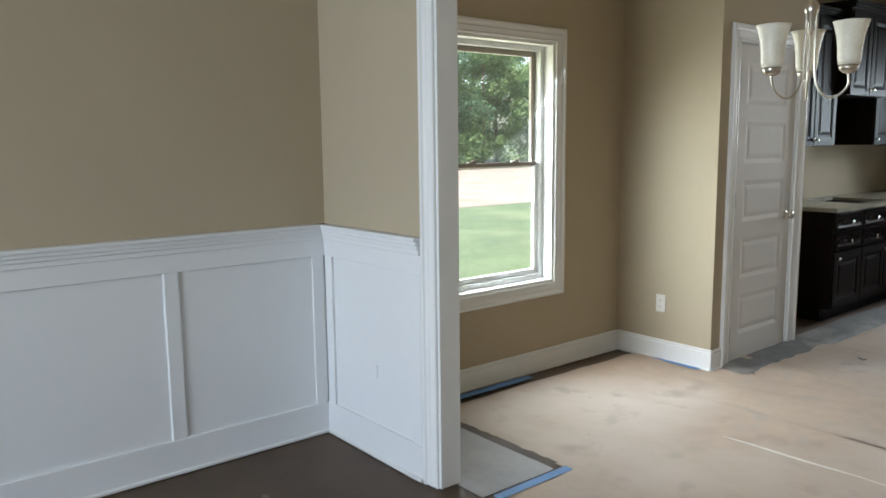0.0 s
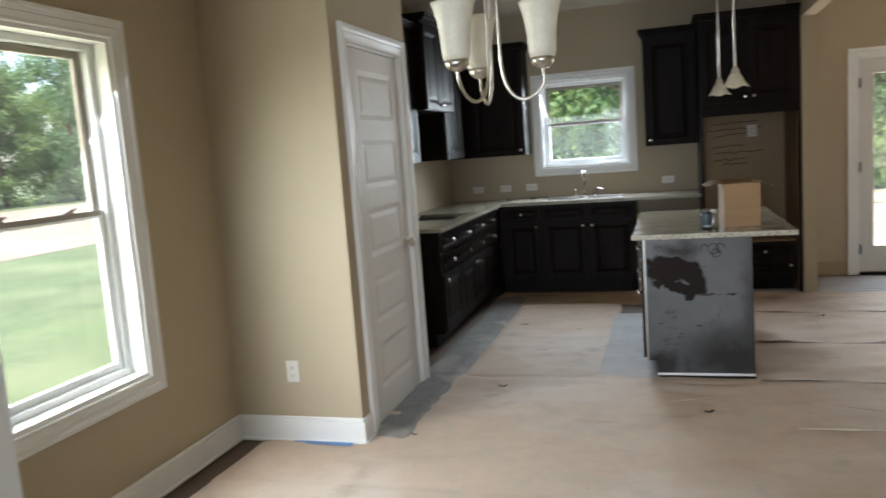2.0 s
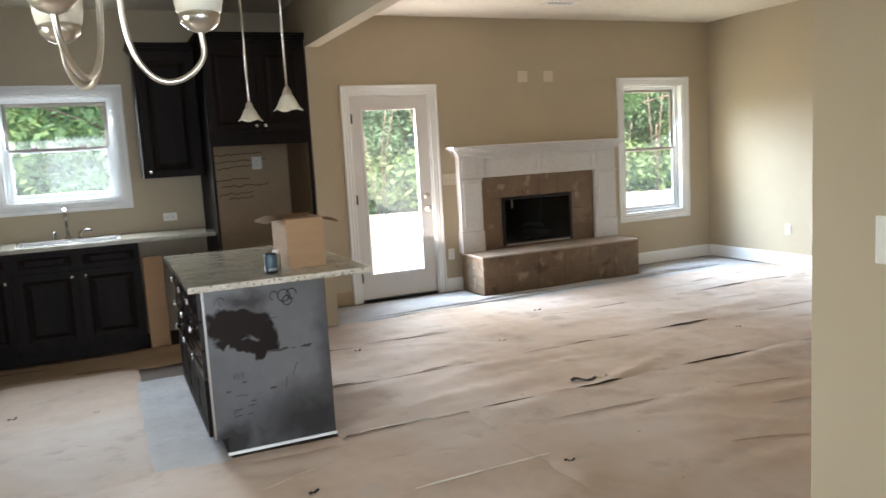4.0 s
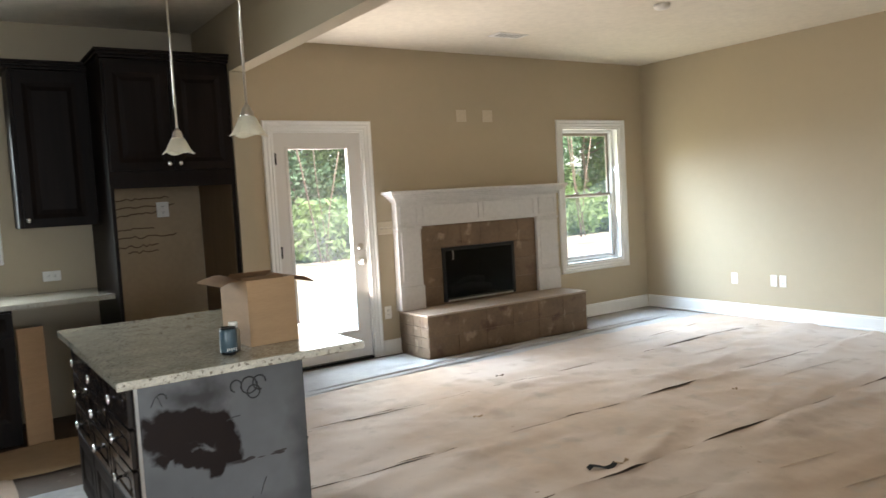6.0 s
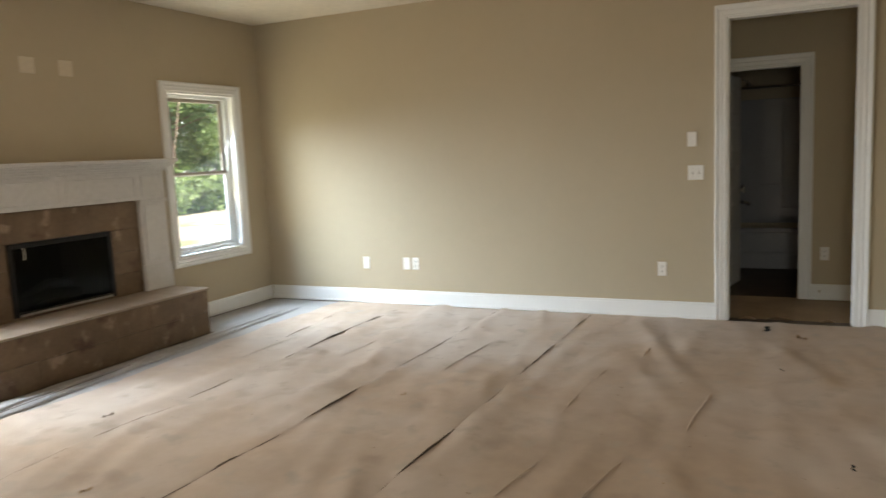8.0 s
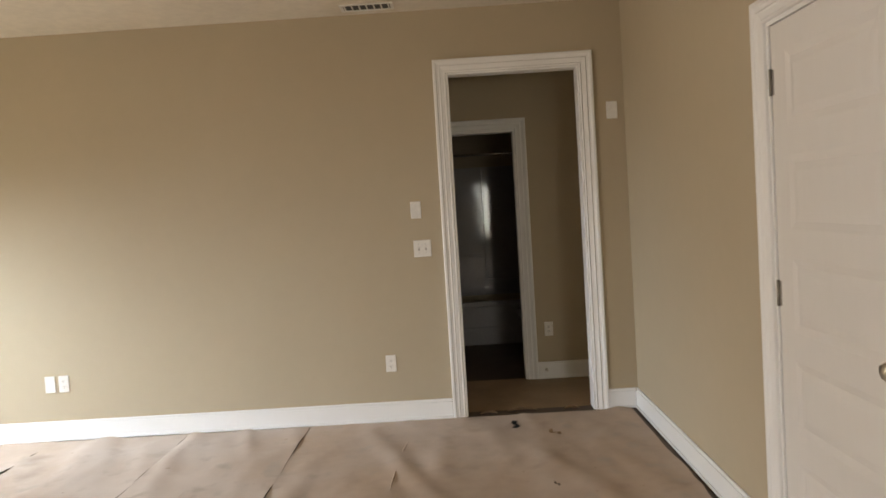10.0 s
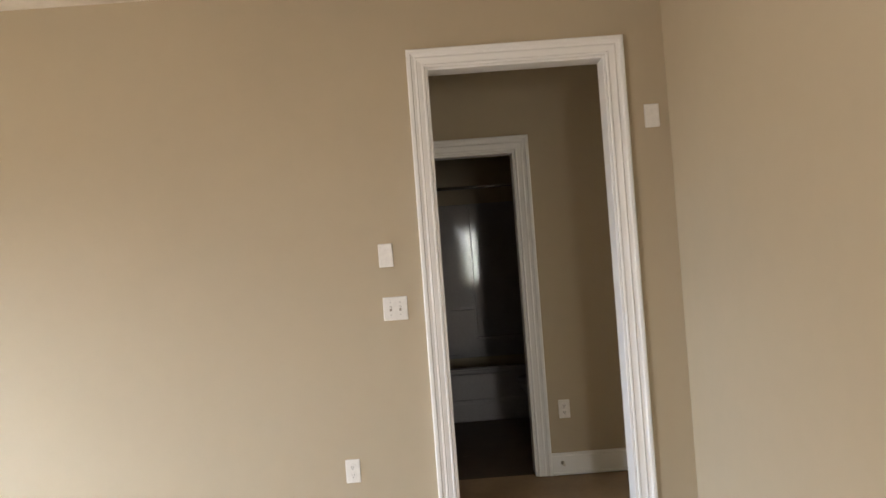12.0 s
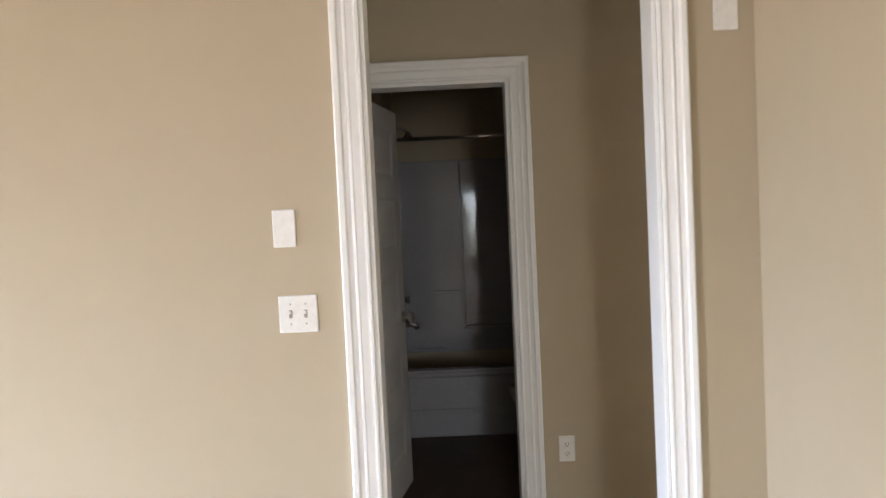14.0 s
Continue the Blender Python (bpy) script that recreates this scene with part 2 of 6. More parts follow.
SHADE = mat("frosted_glass", (0.86, 0.82, 0.70), 0.42, var=0.09, scale=14, bump=0.05)
CARD = mat("cardboard", (0.36, 0.225, 0.125), 0.8, var=0.08, scale=4, bump=0.15, bscale=80, stretch=(1, 1, 6))
CARDL = mat("pale_board", (0.40, 0.30, 0.19), 0.8, var=0.07, scale=3)
CANM = mat("can_blue", (0.05, 0.085, 0.11), 0.35, var=0.15)
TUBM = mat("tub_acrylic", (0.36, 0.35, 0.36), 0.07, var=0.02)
BLACKM = mat("marker", (0.02, 0.02, 0.02), 0.7, var=0.2)
SMEAR = mat("clean_smear", (0.030, 0.021, 0.019), 0.5, var=0.35, scale=9)
PENCIL = mat("pencil", (0.14, 0.08, 0.04), 0.8, var=0.2)
BACKS = mat("backsplash_wall", (0.36, 0.30, 0.21), 0.8, var=0.05, scale=5, bump=0.1)
GRASS = tint(mat("lawn", (0.042, 0.066, 0.021), 0.95, var=0.25, scale=0.6, var2=0.3, bump=0.5, bscale=20, coords="Object"), (0.078, 0.098, 0.042), 0.35, 0.45, 0.65)
SAND = tint(tint(mat("sandy_ground", (0.25, 0.215, 0.175), 0.95, var=0.12, scale=0.8, var2=0.1, bump=0.3), (0.19, 0.14, 0.10), 0.6, 0.55, 0.72), (0.10, 0.12, 0.05), 0.45, 0.56, 0.66)
TRACK = tint(mat("sandy_track", (0.17, 0.132, 0.108), 0.95, var=0.18, scale=0.5, var2=0.15, bump=0.3), (0.16, 0.105, 0.07), 0.5, 0.50, 0.68)
CONC = mat("concrete", (0.52, 0.50, 0.46), 0.85, var=0.08, scale=2, bump=0.2)
BARK = mat("bark", (0.14, 0.10, 0.075), 0.9, var=0.3, scale=6, bump=0.6, bscale=20, stretch=(3, 3, 0.6))


def leaf_mat(name, base):
    m = mat(name, base, 0.6, var=0.25, scale=1.5, var2=0.2)
    nt = m.node_tree
    b = nt.nodes["Principled BSDF"]
    out = nt.nodes["Material Output"]
    src = b.inputs["Base Color"].links[0].from_socket
    isl = nt.nodes.new("ShaderNodeNewGeometry")
    r = nt.nodes.new("ShaderNodeMapRange")
    r.inputs["To Min"].default_value, r.inputs["To Max"].default_value = 0.75, 1.35
    nt.links.new(isl.outputs["Random Per Island"], r.inputs[0])
    sc = nt.nodes.new("ShaderNodeVectorMath")
    sc.operation = "SCALE"
    nt.links.new(src, sc.inputs[0])
    nt.links.new(r.outputs[0], sc.inputs["Scale"])
    nt.links.new(sc.outputs[0], b.inputs["Base Color"])
    tr = nt.nodes.new("ShaderNodeBsdfTranslucent")
    nt.links.new(sc.outputs[0], tr.inputs[0])
    mx = nt.nodes.new("ShaderNodeMixShader")
    mx.inputs[0].default_value = 0.55
    nt.links.new(b.outputs[0], mx.inputs[1])
    nt.links.new(tr.outputs[0], mx.inputs[2])
    nt.links.new(mx.outputs[0], out.inputs[0])
    return m


LEAF = leaf_mat("leaf_green", (0.125, 0.215, 0.095))
LEAFD = leaf_mat("leaf_dark", (0.105, 0.185, 0.095))
LEAFL = leaf_mat("leaf_light", (0.15, 0.225, 0.085))


def glass_mat(name="window_glass", clear=(0.95, 0.975, 0.97, 1), haze=0.007):
    m = bpy.data.materials.new(name)
    m.use_nodes = True
    nt = m.node_tree
    nt.nodes.remove(nt.nodes["Principled BSDF"])
    out = nt.nodes["Material Output"]
    a, g, mx, fr, pw, sc = (nt.nodes.new(k) for k in ("ShaderNodeBsdfTransparent", "ShaderNodeBsdfGlossy", "ShaderNodeMixShader", "ShaderNodeLayerWeight", "ShaderNodeMath", "ShaderNodeMath"))
    a.inputs[0].default_value = clear
    g.inputs["Roughness"].default_value = 0.02
    fr.inputs[0].default_value = 0.5
    pw.operation, sc.operation = "POWER", "MULTIPLY_ADD"
    pw.inputs[1].default_value, sc.inputs[1].default_value, sc.inputs[2].default_value = 4.0, 0.45, 0.009
    nt.links.new(fr.outputs["Facing"], pw.inputs[0])
    nt.links.new(pw.outputs[0], sc.inputs[0])
    nt.links.new(sc.outputs[0], mx.inputs[0])
    nt.links.new(a.outputs[0], mx.inputs[1])
    nt.links.new(g.outputs[0], mx.inputs[2])
    # translucent white mixed in, painting glare haze and faint dust over the view
    du, m2 = nt.nodes.new("ShaderNodeBsdfTranslucent"), nt.nodes.new("ShaderNodeMixShader")
    du.inputs[0].default_value = (0.9, 0.9, 0.9, 1)
    m2.inputs[0].default_value = haze
    nt.links.new(mx.outputs[0], m2.inputs[1])
    nt.links.new(du.outputs[0], m2.inputs[2])
    nt.links.new(m2.outputs[0], out.inputs[0])
    return m


GLASS = glass_mat()
SMOKED = glass_mat("smoked_glass", (0.45, 0.45, 0.45, 1), 0.0)


# ---- building helpers ----
def box(bm, x0, x1, y0, y1, z0, z1, bevel=0.0, seg=1):
    xs, ys, zs = sorted((x0, x1)), sorted((y0, y1)), sorted((z0, z1))
    vs = [bm.verts.new((x, y, z)) for z in zs for y in ys for x in xs]
    fs = [bm.faces.new([vs[i] for i in q]) for q in ((0, 2, 3, 1), (4, 5, 7, 6), (0, 1, 5, 4), (2, 6, 7, 3), (0, 4, 6, 2), (1, 3, 7, 5))]
    if bevel:
        es = {e for f in fs for e in f.edges}
        bmesh.ops.bevel(bm, geom=list(es), offset=bevel, segments=seg, affect="EDGES", clamp_overlap=True)


def lathe(bm, profile, steps=20, at=(0, 0, 0), axis="z"):
    """A turned shape from (radius, height) pairs."""
    rings = []
    for r, h in profile:
        ring = []
        for k in range(steps):
            a = 2 * math.pi * k / steps
            c, s = max(r, 0.0004) * math.cos(a), max(r, 0.0004) * math.sin(a)
            p = {"z": (c, s, h), "y": (c, h, -s), "x": (h, c, s)}[axis]
            ring.append(bm.verts.new((at[0] + p[0], at[1] + p[1], at[2] + p[2])))
        rings.append(ring)
    for a, b in zip(rings, rings[1:]):
        for k in range(steps):
            f = bm.faces.new((a[k], a[(k + 1) % steps], b[(k + 1) % steps], b[k]))
            f.smooth = True
    bm.faces.new(rings[0][::-1])
    bm.faces.new(rings[-1])


def tube(bm, pts, r, steps=8):
    """A round bar along points."""
    pts = [Vector(p) for p in pts]
    rings = []
    side = None
    for i, p in enumerate(pts):
        d = (pts[min(i + 1, len(pts) - 1)] - pts[max(i - 1, 0)]).normalized()
        if side is None:
            side = d.orthogonal().normalized()
        side = (side - d * side.dot(d)).normalized()
        up = d.cross(side)
        rings.append([bm.verts.new(p + (side * math.cos(2 * math.pi * k / steps) + up * math.sin(2 * math.pi * k / steps)) * r) for k in range(steps)])
    for a, b in zip(rings, rings[1:]):
        for k in range(steps):
            f = bm.faces.new((a[k], a[(k + 1) % steps], b[(k + 1) % steps], b[k]))
            f.smooth = True
    bm.faces.new(rings[0][::-1])
    bm.faces.new(rings[-1])


def mesh_of(name, bm, material):
    bmesh.ops.recalc_face_normals(bm, faces=bm.faces[:])
    me = bpy.data.meshes.new(name)
    bm.to_mesh(me)
    bm.free()
    me.materials.append(material)
    return me


def part(name, bm, material, parent, label=""):
    ob = new(name, mesh_of(name, bm, material))
    ob.parent = parent
    return tagged(ob, label)


def solo(name, bm, material, label="", category="", group="", kind="", m=None):
    ob = new(name, mesh_of(name, bm, material))
    if m is not None:
        ob.matrix_world = m
    return tagged(ob, label, category, group, kind)


def thing(name, m, label, category, group="", kind=""):
    ob = new(name)
    ob.empty_display_size = 0.1
    ob.matrix_world = m
    return tagged(ob, label, category, group, kind)


def one(name, material, parent, *args, label="", **kw):
    bm = bmesh.new()
    box(bm, *args, **kw)
    return part(name, bm, material, parent, label)


def wall(name, m, length, thick, height, openings=(), material=None, label="painted beige drywall wall", z0=0.0):
    """A wall along local x, its seen face at y = 0 and its thickness towards +y, with openings (x0, x1, z0, z1)."""
    bm = bmesh.new()
    xs = sorted({0, length, *[o[0] for o in openings], *[o[1] for o in openings]})
    zs = sorted({z0, height, *[o[2] for o in openings], *[o[3] for o in openings]})
    solid = {}
    for i in range(len(xs) - 1):
        for k in range(len(zs) - 1):
            cx, cz = (xs[i] + xs[i + 1]) / 2, (zs[k] + zs[k + 1]) / 2
            solid[i, k] = not any(o[0] < cx < o[1] and o[2] < cz < o[3] for o in openings)
    vert = {}

    def v(i, y, k):
        if (i, y, k) not in vert:
            vert[i, y, k] = bm.verts.new((xs[i], y, zs[k]))
        return vert[i, y, k]

    for (i, k), s in solid.items():
        if not s:
            continue
        for y in (0, thick):
            bm.faces.new((v(i, y, k), v(i + 1, y, k), v(i + 1, y, k + 1), v(i, y, k + 1)))
        for di, dk, a, b in ((-1, 0, (i, k), (i, k + 1)), (1, 0, (i + 1, k), (i + 1, k + 1)), (0, -1, (i, k), (i + 1, k)), (0, 1, (i, k + 1), (i + 1, k + 1))):
            if not solid.get((i + di, k + dk), False):
                bm.faces.new((v(a[0], 0, a[1]), v(b[0], 0, b[1]), v(b[0], thick, b[1]), v(a[0], thick, a[1])))
    return solo(name, bm, material or WALL, label, "wall", kind="structure", m=m)


def face(x, y, z=0.0, side="N"):
    """The pose of something on a wall: local x to the right as one looks at the wall, y into the wall."""
    return pose(x, y, z, 0, 0, {"N": 0, "W": 90, "S": 180, "E": -90}[side])


def casing(parent, x0, x1, z1, w=0.088, d=0.018, z0=0.0, four=False, name="casing"):
    """Mitred moulded boards round an opening x0..x1, z0..z1, on the face y = 0."""
    prof = ((0, 0), (0, d - 0.008), (0.003, d - 0.004), (0.010, d - 0.003), (0.013, d - 0.007), (0.018, d - 0.007), (w * 0.42, d - 0.003), (w * 0.47, d), (w * 0.53, d - 0.002),
            (w * 0.57, d - 0.005), (w * 0.72, d - 0.001), (w * 0.78, d + 0.006), (w - 0.005, d + 0.007), (w, d + 0.003), (w, 0))
    sides = [lambda u: ((x0 - u, z0 - u if four else z0), (x0 - u, z1 + u)), lambda u: ((x0 - u, z1 + u), (x1 + u, z1 + u)), lambda u: ((x1 + u, z1 + u), (x1 + u, z0 - u if four else z0))]
    if four:
        sides.append(lambda u: ((x1 + u, z0 - u), (x0 - u, z0 - u)))
    for side in sides:
        bm = bmesh.new()
        ends = [side(u) for u, _ in prof]
        rows = [[bm.verts.new((e[k][0], -depth, e[k][1])) for e, (_, depth) in zip(ends, prof)] for k in (0, 1)]
        n = len(prof)
        for k in range(n):
            bm.faces.new((rows[0][k], rows[0][(k + 1) % n], rows[1][(k + 1) % n], rows[1][k]))
        bm.faces.new(rows[0])
        bm.faces.new(rows[1][::-1])
        bmesh.ops.recalc_face_normals(bm, faces=bm.faces[:])
        part(name, bm, TRIM, parent, "white painted moulded casing board")


def baseboard(name, m, x0, x1, h=0.135, material=None):
    bm = bmesh.new()
    box(bm, x0, x1, -0.015, -0.0005, 0, h - 0.02, 0.002)
    box(bm, x0, x1, -0.011, -0.0005, h - 0.02, h, 0.003)
    box(bm, x0, x1, -0.027, -0.015, 0, 0.018, 0.004)
    return solo(name, bm, material or TRIM, "white painted baseboard with shoe moulding at the wall's foot", "baseboard", kind="structure", m=m)


def window(name, m, w, z0, z1, wall_t=0.15):
    """A double hung window in an opening from x = 0 to w, with casing."""
    t = thing(name, m, "white double-hung vinyl window with flat white casing", "window", kind="structure")
    casing(t, 0, w, z1, z0=z0, four=True, w=0.08)
    j = 0.018
    bm = bmesh.new()
    for a in ((0, j, 0, wall_t, z0, z1), (w - j, w, 0, wall_t, z0, z1), (j, w - j, 0, wall_t, z1 - j, z1), (j, w - j, -0.004, wall_t, z0, z0 + j)):
        box(bm, *a)
    part("window_jamb", bm, TRIM, t)
    a, b, c, d = j, w - j, z0 + j, z1 - j
    bm = bmesh.new()
    f = 0.03
    for q in ((a, a + f, 0.075, 0.145, c, d), (b - f, b, 0.075, 0.145, c, d), (a + f, b - f, 0.075, 0.145, d - f, d), (a + f, b - f, 0.07, 0.145, c, c + f)):
        box(bm, *q, 0.002)
    part("window_frame", bm, VINYL, t)
    a, b, c, d = a + f, b - f, c + f, d - f
    mid = (z0 + z1) / 2
    for nm, s0, s1, y in (("upper_sash", mid - 0.018, d, 0.118), ("lower_sash", c, mid + 0.018, 0.092)):
        sash = None
        bm = bmesh.new()
        s = 0.032
        for q in ((a, a + s, y, y + 0.024, s0, s1), (b - s, b, y, y + 0.024, s0, s1), (a + s, b - s, y, y + 0.024, s1 - s, s1), (a + s, b - s, y, y + 0.024, s0, s0 + s)):
            box(bm, *q, 0.003)
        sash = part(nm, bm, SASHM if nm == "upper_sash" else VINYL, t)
        bm = bmesh.new()
        box(bm, a + s - 0.003, b - s + 0.003, y + 0.010, y + 0.014, s0 + s - 0.003, s1 - s + 0.003)
        g = part("pane", bm, GLASS, sash, "clear window glass")
        g.visible_shadow = False
    bm = bmesh.new()
    box(bm, a + 0.02, b - 0.02, 0.086, 0.094, mid - 0.004, mid + 0.019, 0.002)
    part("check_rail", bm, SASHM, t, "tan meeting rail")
    for x in (a + (b - a) * 0.27, a + (b - a) * 0.73):
        bm = bmesh.new()
        box(bm, x - 0.028, x + 0.028, 0.082, 0.104, mid + 0.018, mid + 0.028, 0.003)
        tube(bm, [(x, 0.09, mid + 0.03), (x + 0.03, 0.075, mid + 0.036)], 0.006, 6)
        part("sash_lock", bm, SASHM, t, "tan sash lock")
    return t


def panel_slab(bm, x0, x1, z0, z1, y0, y1, panels, depth=0.008):
    """A door leaf with raised-moulding sunk panels on the side y0."""
    xs = sorted({x0, x1, *[p[0] for p in panels], *[p[1] for p in panels]})
    zs = sorted({z0, z1, *[p[2] for p in panels], *[p[3] for p in panels]})
    box(bm, x0, x1, y0 + depth, y1, z0, z1)
    for i in range(len(xs) - 1):
        for k in range(len(zs) - 1):
            cx, cz = (xs[i] + xs[i + 1]) / 2, (zs[k] + zs[k + 1]) / 2
            if not any(p[0] < cx < p[1] and p[2] < cz < p[3] for p in panels):
                box(bm, xs[i], xs[i + 1], y0, y0 + depth + 0.0002, zs[k], zs[k + 1])
    for px0, px1, pz0, pz1 in panels:
        q = 0.028
        o = [bm.verts.new(c) for c in ((px0, y0, pz0), (px1, y0, pz0), (px1, y0, pz1), (px0, y0, pz1))]
        n = [bm.verts.new(c) for c in ((px0 + q, y0 + depth - 0.0015, pz0 + q), (px1 - q, y0 + depth - 0.0015, pz0 + q), (px1 - q, y0 + depth - 0.0015, pz1 - q), (px0 + q, y0 + depth - 0.0015, pz1 - q))]
        for k in range(4):
            bm.faces.new((o[k], o[(k + 1) % 4], n[(k + 1) % 4], n[k]))
        s = q + 0.028
        r = [bm.verts.new(c) for c in ((px0 + s, y0 + 0.002, pz0 + s), (px1 - s, y0 + 0.002, pz0 + s), (px1 - s, y0 + 0.002, pz1 - s), (px0 + s, y0 + 0.002, pz1 - s))]
        for k in range(4):
            bm.faces.new((n[k], n[(k + 1) % 4], r[(k + 1) % 4], r[k]))
        bm.faces.new(r)


def five_panels(w, h, x=0.0, z=0.0):
    rail, out = 0.105, []
    ph = (h - rail * 6 - 0.06) / 5
    zz = z + rail + 0.06
    for _ in range(5):
        out.append((x + 0.11, x + w - 0.11, zz, zz + ph))
        zz += ph + rail
    return out


def knob(parent, x, z, y=0.0, d=-1, r=0.027, out=0.06, material=None, name="door_knob"):
    bm = bmesh.new()
    lathe(bm, [(r * 1.15, 0), (r * 1.15, d * 0.008), (r * 0.4, d * 0.012), (r * 0.4, d * out * 0.5), (r, d * out * 0.65), (r * 1.05, d * out * 0.82), (r * 0.75, d * out), (0, d * out * 1.02)], 18, (x, y, z), "y")
    return part(name, bm, material or NICKEL, parent, "brushed nickel knob")


def hinge(parent, x, z, y=0.0, material=None):
    bm = bmesh.new()
    box(bm, x - 0.016, x + 0.014, y - 0.005, y + 0.002, z - 0.046, z + 0.046, 0.002)
    tube(bm, [(x - 0.002, y - 0.009, z - 0.048), (x - 0.002, y - 0.009, z + 0.048)], 0.006, 8)
    part("hinge", bm, material or HINGE, parent, "black hinge" if material else "dull nickel hinge")


def inner_door(name, m, w, h, hinge_x, knob_x, label):
    t = thing(name, m, label, "door", kind="structure")
    casing(t, 0, w, h)
    bm = bmesh.new()
    for q in ((0, 0.016, 0, 0.13, 0, h), (w - 0.016, w, 0, 0.13, 0, h), (0.016, w - 0.016, 0, 0.13, h - 0.016, h)):
        box(bm, *q)
    part("door_jamb", bm, TRIM, t)
    bm = bmesh.new()
    panel_slab(bm, 0.019, w - 0.019, 0.012, h - 0.019, 0.008, 0.043, five_panels(w - 0.038, h - 0.03, 0.019, 0.012))
    leaf = part("door_leaf", bm, DOORP, t, "white five-panel door leaf")
    knob(leaf, knob_x, 0.915, 0.008)
    for z in (0.19, 1.04, h - 0.22):
        hinge(leaf, hinge_x, z, 0.010)
    return t


def plate(name, m, w, label, toggles=0, outlet=0, h=0.114, sideways=False, material=None):
    """A wall plate, at its middle; the wall is at y = 0."""
    t = thing(name, m @ (pose(0, 0, 0, 0, 90, 0) if sideways else Matrix()), label, "wall plate")
    one("cover", material or PLATE, t, -w / 2, w / 2, -0.006, 0, -h / 2, h / 2, bevel=0.003)
    for k in range(toggles):
        x = (k - (toggles - 1) / 2) * 0.046
        one("toggle_slot", SASHM, t, x - 0.005, x + 0.005, -0.0066, -0.004, -0.012, 0.012)
        bm = bmesh.new()
        box(bm, x - 0.004, x + 0.004, -0.016, -0.006, 0.001, 0.010, 0.001)
        part("toggle", bm, PLATE, t)
        for z in (-0.030, 0.030):
            bm = bmesh.new()
            lathe(bm, [(0.003, -0.0055), (0.003, -0.0072)], 8, (x, 0, z), "y")
            part("screw", bm, STEEL, t)
    for k in range(outlet):
        for z in (-0.02, 0.02):
            bm = bmesh.new()
            lathe(bm, [(0.017, -0.005), (0.017, -0.0075), (0.016, -0.008)], 16, (0, 0, z), "y")
            part("receptacle", bm, PLATE, t)
            bm = bmesh.new()
            for x in (-0.006, 0.006):
                box(bm, x - 0.0012, x + 0.0012, -0.0088, -0.0078, z - 0.002, z + 0.006)
            lathe(bm, [(0.0025, -0.0078), (0.0025, -0.0088)], 8, (0, 0, z - 0.009), "y")
            part("slots", bm, SLOT, t)
    return t


# ---- structure ----
WIN_W = (0.83, 4.775, 0.55, 2.005)
wall("wall_west", face(XW, -1.6, side="W"), YN + 1.6, 0.15, CEIL, [(4.795 + 1.6, 5.64 + 1.6, 0.55, 2.005)])
wall("wall_north", face(XW - 0.15, YN, side="N"), XE + 0.15 - XW + 0.15, 0.15, CEIL,
     [(x0 - XW + 0.15, x1 - XW + 0.15, a, b) for x0, x1, a, b in ((-0.30, 0.575, 1.185, 2.055), (2.622, 3.457, 0.0, 2.012), (5.817, 6.675, 0.585, 2.045), (4.19, 5.055, 0.405, 0.917))])
wall("wall_east", face(XE, YN, side="E"), YN - YS + 0.13, 0.12, CEIL, [(YN - 6.332, YN - 5.450, 0, 2.322)])
wall("wall_south_living", face(XE, YS, side="S"), XE - XB, 0.12, CEIL, [(XE - 4.795, XE - 3.945, 0, 2.03)])
wall("wall_nook_east", face(XB, YS - 0.12, side="E"), YS - 0.12 - YP - PT, 0.12, CEIL)
wall("wall_partition", face(XW, YP, side="N"), 4.6, PT, CEIL, [(-0.42 - XW, 1.285 - XW, 0, 2.312)])
wall("wall_foyer_east", face(3.3, YP, side="E"), YP + 1.6, 0.12, CEIL)
wall("wall_foyer_south", face(3.3, -1.5, side="S"), 3.3 - XW, 0.12, CEIL, [(3.3 - 1.8, 3.3 + 0.6, 0.75, 2.25)])
wall("wall_pantry_south", face(XW, PY, side="N"), PX - XW - 0.12, 0.12, CEIL)
wall("wall_pantry_east", face(PX, PY, side="W"), 7.39 - PY, 0.12, CEIL, [(6.48 - PY, 7.245 - PY, 0, 2.012)])
wall("wall_pantry_north", face(XW, 7.27, side="N"), PX - XW - 0.12, 0.12, CEIL)
wall("wall_fridge_wing", face(2.036, YN, side="E"), 0.80, 0.11, CEIL)
wall("wall_hall_east", face(8.053, 7.6, side="E"), 3.4, 0.12, CEIL, [(7.6 - 6.53, 7.6 - 5.814, 0, 2.018)])
wall("wall_hall_north", face(XE + 0.12, 7.6, side="N"), 0.99, 0.12, CEIL)
wall("wall_hall_south", face(8.17, 4.2, side="S"), 1.0, 0.12, CEIL)
wall("wall_bath_north", face(8.173, 6.60, side="N"), 2.3, 0.12, CEIL)
wall("wall_bath_wing", face(9.64, 6.492, side="N"), 0.77, 0.105, CEIL)
wall("wall_bath_south", face(10.5, 4.95, side="S"), 2.33, 0.12, CEIL)
wall("wall_bath_east", face(10.42, 6.72, side="E"), 1.9, 0.12, CEIL)

bm = bmesh.new()
box(bm, 2.036, 2.146, YS - 0.12, YN - 0.80, 2.33, CEIL)
solo("ceiling_beam", bm, WALL, "beige painted dropped beam between kitchen and living room", "beam", kind="structure")
bm = bmesh.new()
box(bm, XW - 0.15, XE + 0.12, -1.62, YN + 0.15, CEIL, CEIL + 0.12)
solo("ceiling", bm, CEILM, "flat off-white painted ceiling", "ceiling", kind="structure")
bm = bmesh.new()
box(bm, XE + 0.12, 10.54, 4.0, 7.72, CEIL, CEIL + 0.12)
solo("ceiling_hall", bm, CEILM, "flat off-white painted hall ceiling", "ceiling", kind="structure")
